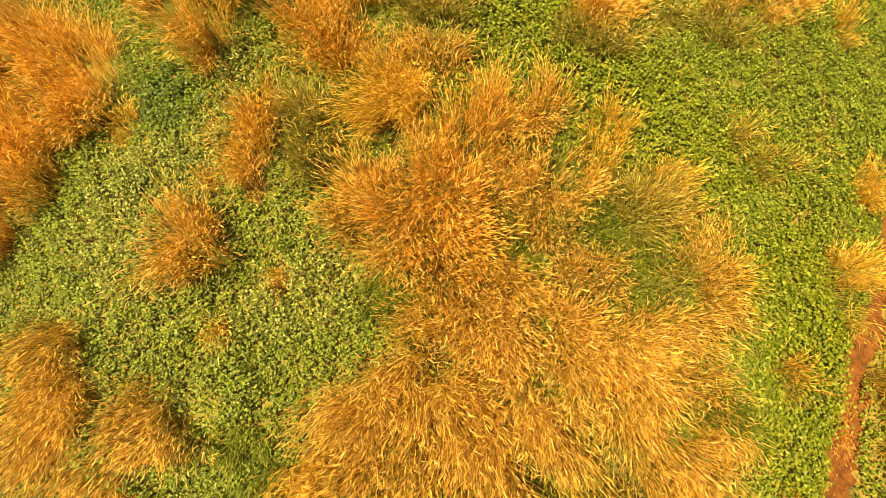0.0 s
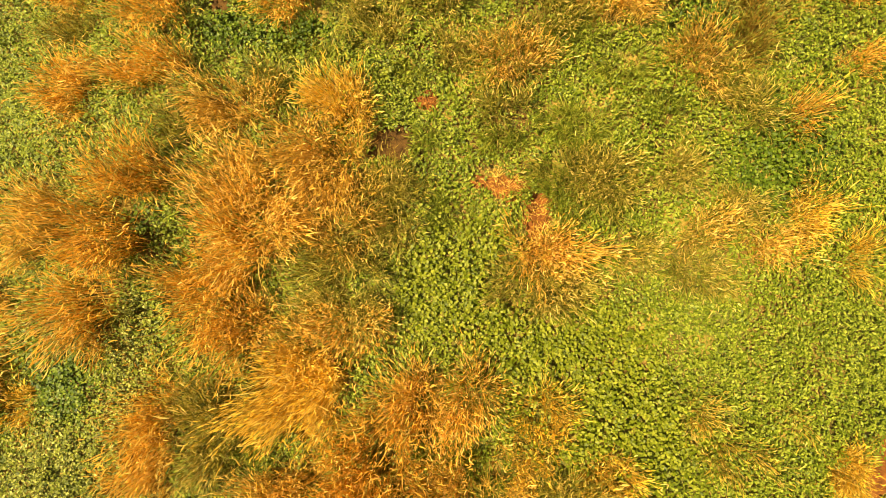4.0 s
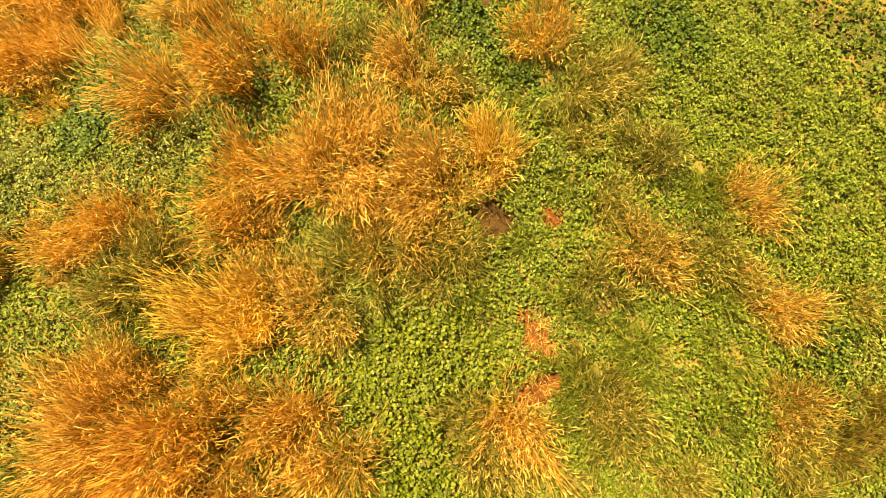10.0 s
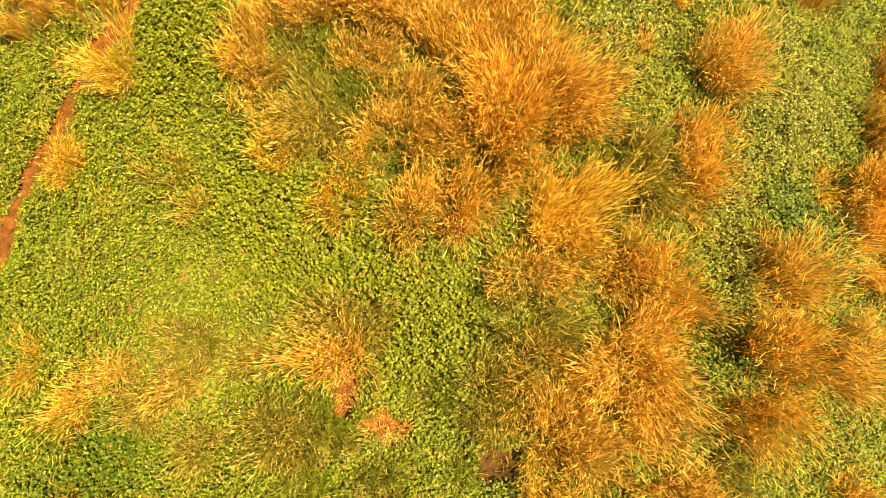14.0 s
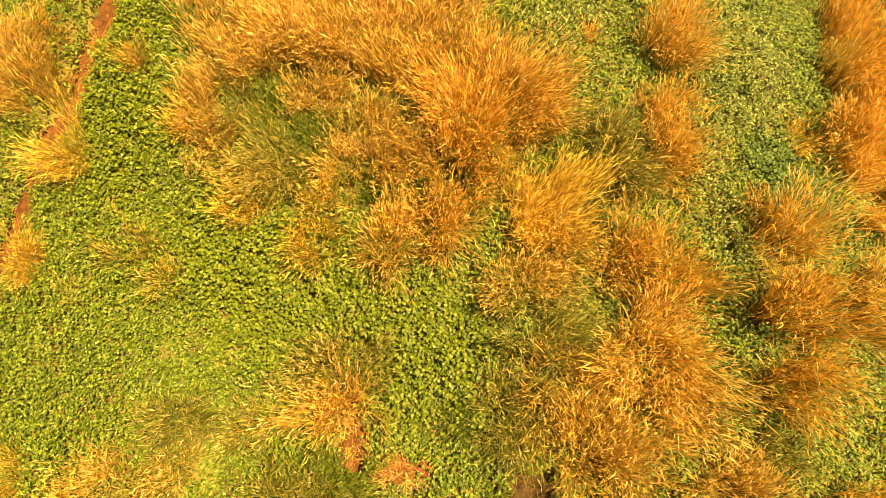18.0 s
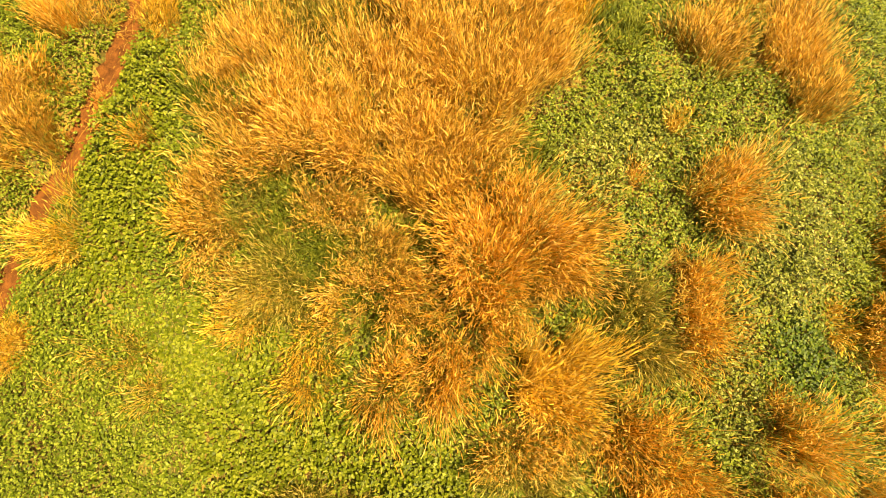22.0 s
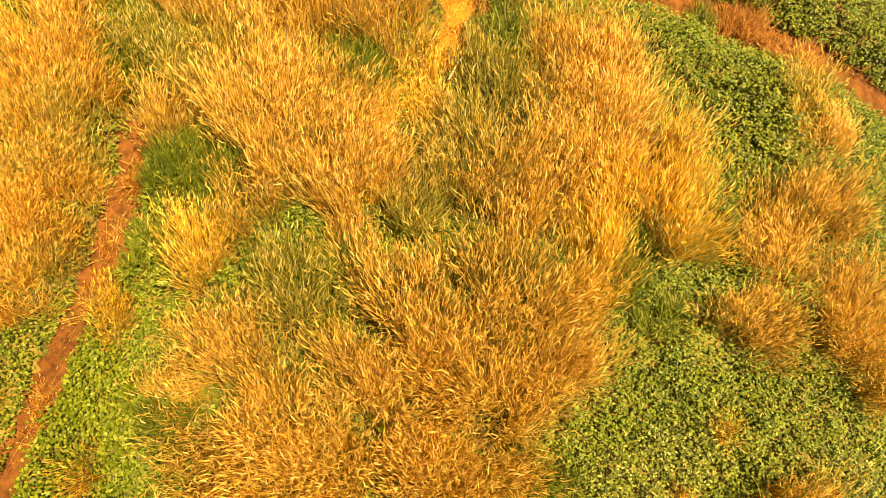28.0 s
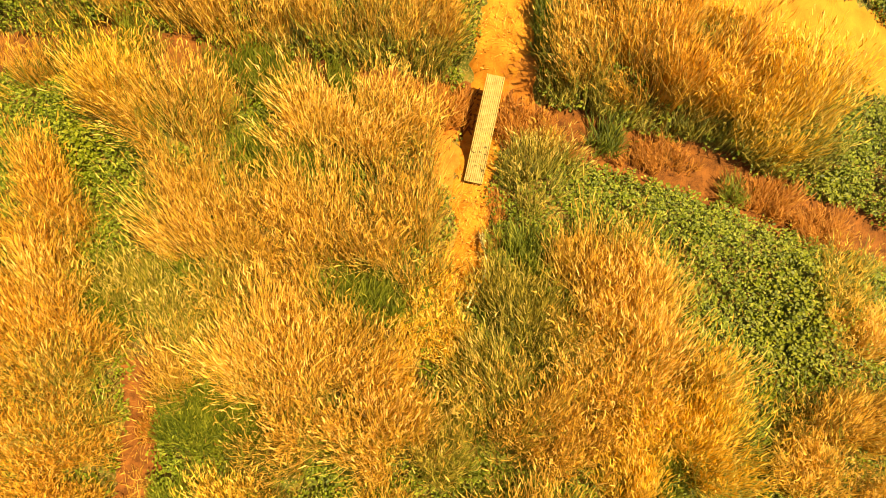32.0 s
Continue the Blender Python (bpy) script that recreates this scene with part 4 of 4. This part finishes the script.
def weeds(count, x0, x1, y0, y1, per=5, size=0.86):
    """Low broad-leaved weeds in the open, each a rosette on its own short stalk, sorted by their green."""
    x, y = x0 + (x1 - x0) * rng.random(count), y0 + (y1 - y0) * rng.random(count)
    keep = ~bare(x, y) & (rng.random(count) > 0.72 * tuft_cover(x, y)) & (waves(x + 2, y, 6.7) + 0.6 * waves(y, x, 11) + 0.5 * rng.normal(size=count) > -0.85)
    x, y = x[keep], y[keep]
    n = len(x)
    noise_ = 0.25 * waves(x, y, 0.9) + 0.12 * rng.normal(size=n)
    lime, pale, dark = blob(x, y, LIME) + noise_, blob(x, y, PALE) + noise_ * 0.8, blob(x, y, DARK) - noise_
    sort = np.where(lime > 0.5, 0, np.where(pale > 0.5, 3, np.where(dark > 0.5, 2, 1)))
    lump = waves(x, y, 5.3) + 0.7 * waves(y + 3, x, 9.1)
    high = (0.1 + 0.2 * rng.random(n)) * np.clip(1.15 + 0.6 * waves(x, y, 1.3) + 0.4 * waves(x + 5, y, 0.6) + 0.45 * lump, 0.3, 3)
    for k, kind in enumerate(("lime", "mid", "dark", "pale")):
        i = np.repeat(np.where(sort == k)[0], per)
        m = len(i)
        if not m:
            continue
        ang = rng.random(m) * 2 * np.pi
        tilt = 0.25 + 0.5 * rng.random(m)
        ahead = np.stack([np.cos(ang) * np.cos(tilt * 0.6), np.sin(ang) * np.cos(tilt * 0.6), 0.5 - tilt], 1)
        roll = rng.normal(size=m) * 0.35
        side = np.stack([-np.sin(ang) * np.cos(roll), np.cos(ang) * np.cos(roll), np.sin(roll)], 1)
        ln = (0.055 + 0.045 * rng.random(m)) * size * (1.2 if kind in ("lime", "dark") else 1.1)
        off = 0.03 + 0.05 * rng.random(m)
        c = np.stack([x[i] + off * np.cos(ang), y[i] + off * np.sin(ang), ground_z(x[i], y[i]) + high[i] * (0.45 + 0.6 * rng.random(m))], 1)
        v, t = leaf_fans(c, ahead, side, ln, ln * ({"lime": 0.62, "dark": 0.6}.get(kind, 0.45) + 0.3 * rng.random(m)), ln * 0.3 * rng.random(m))
        tagged(new("weed_carpet", mesh_np("weed_carpet", v, t, WEED[kind])), WEED_SAID[kind], "weeds", kind="stuff")


WEED_SAID = {
    "lime": "lush yellow-green carpet of broad-leaved weeds",
    "mid": "low green carpet of mixed meadow weeds",
    "dark": "dark green broad-leaved weeds growing thickly",
    "pale": "pale yellowish weeds coming into flower",
}
weeds(150000, -13, 12, -13, 23, 6)
weeds(5000, -9, 9, -20, -13, 5, 1.3)
# thinner, coarser growth out to the meadow's margins
weeds(9000, -40, 40, -46, -20, 4, 2.6)
weeds(9000, -40, 40, 23, 50, 4, 2.6)
weeds(13000, -21, -13, -20, 23, 5, 1.5)
weeds(13000, 12, 20, -20, 23, 5, 1.5)
weeds(9000, -21, 20, 23, 30, 5, 1.6)
weeds(6000, -40, -21, -20, 23, 4, 2.6)
weeds(6000, 20, 40, -20, 23, 4, 2.6)
weeds(900, -13, -9, -20, -13, 5, 1.5)
weeds(600, 9, 12, -20, -13, 5, 1.5)
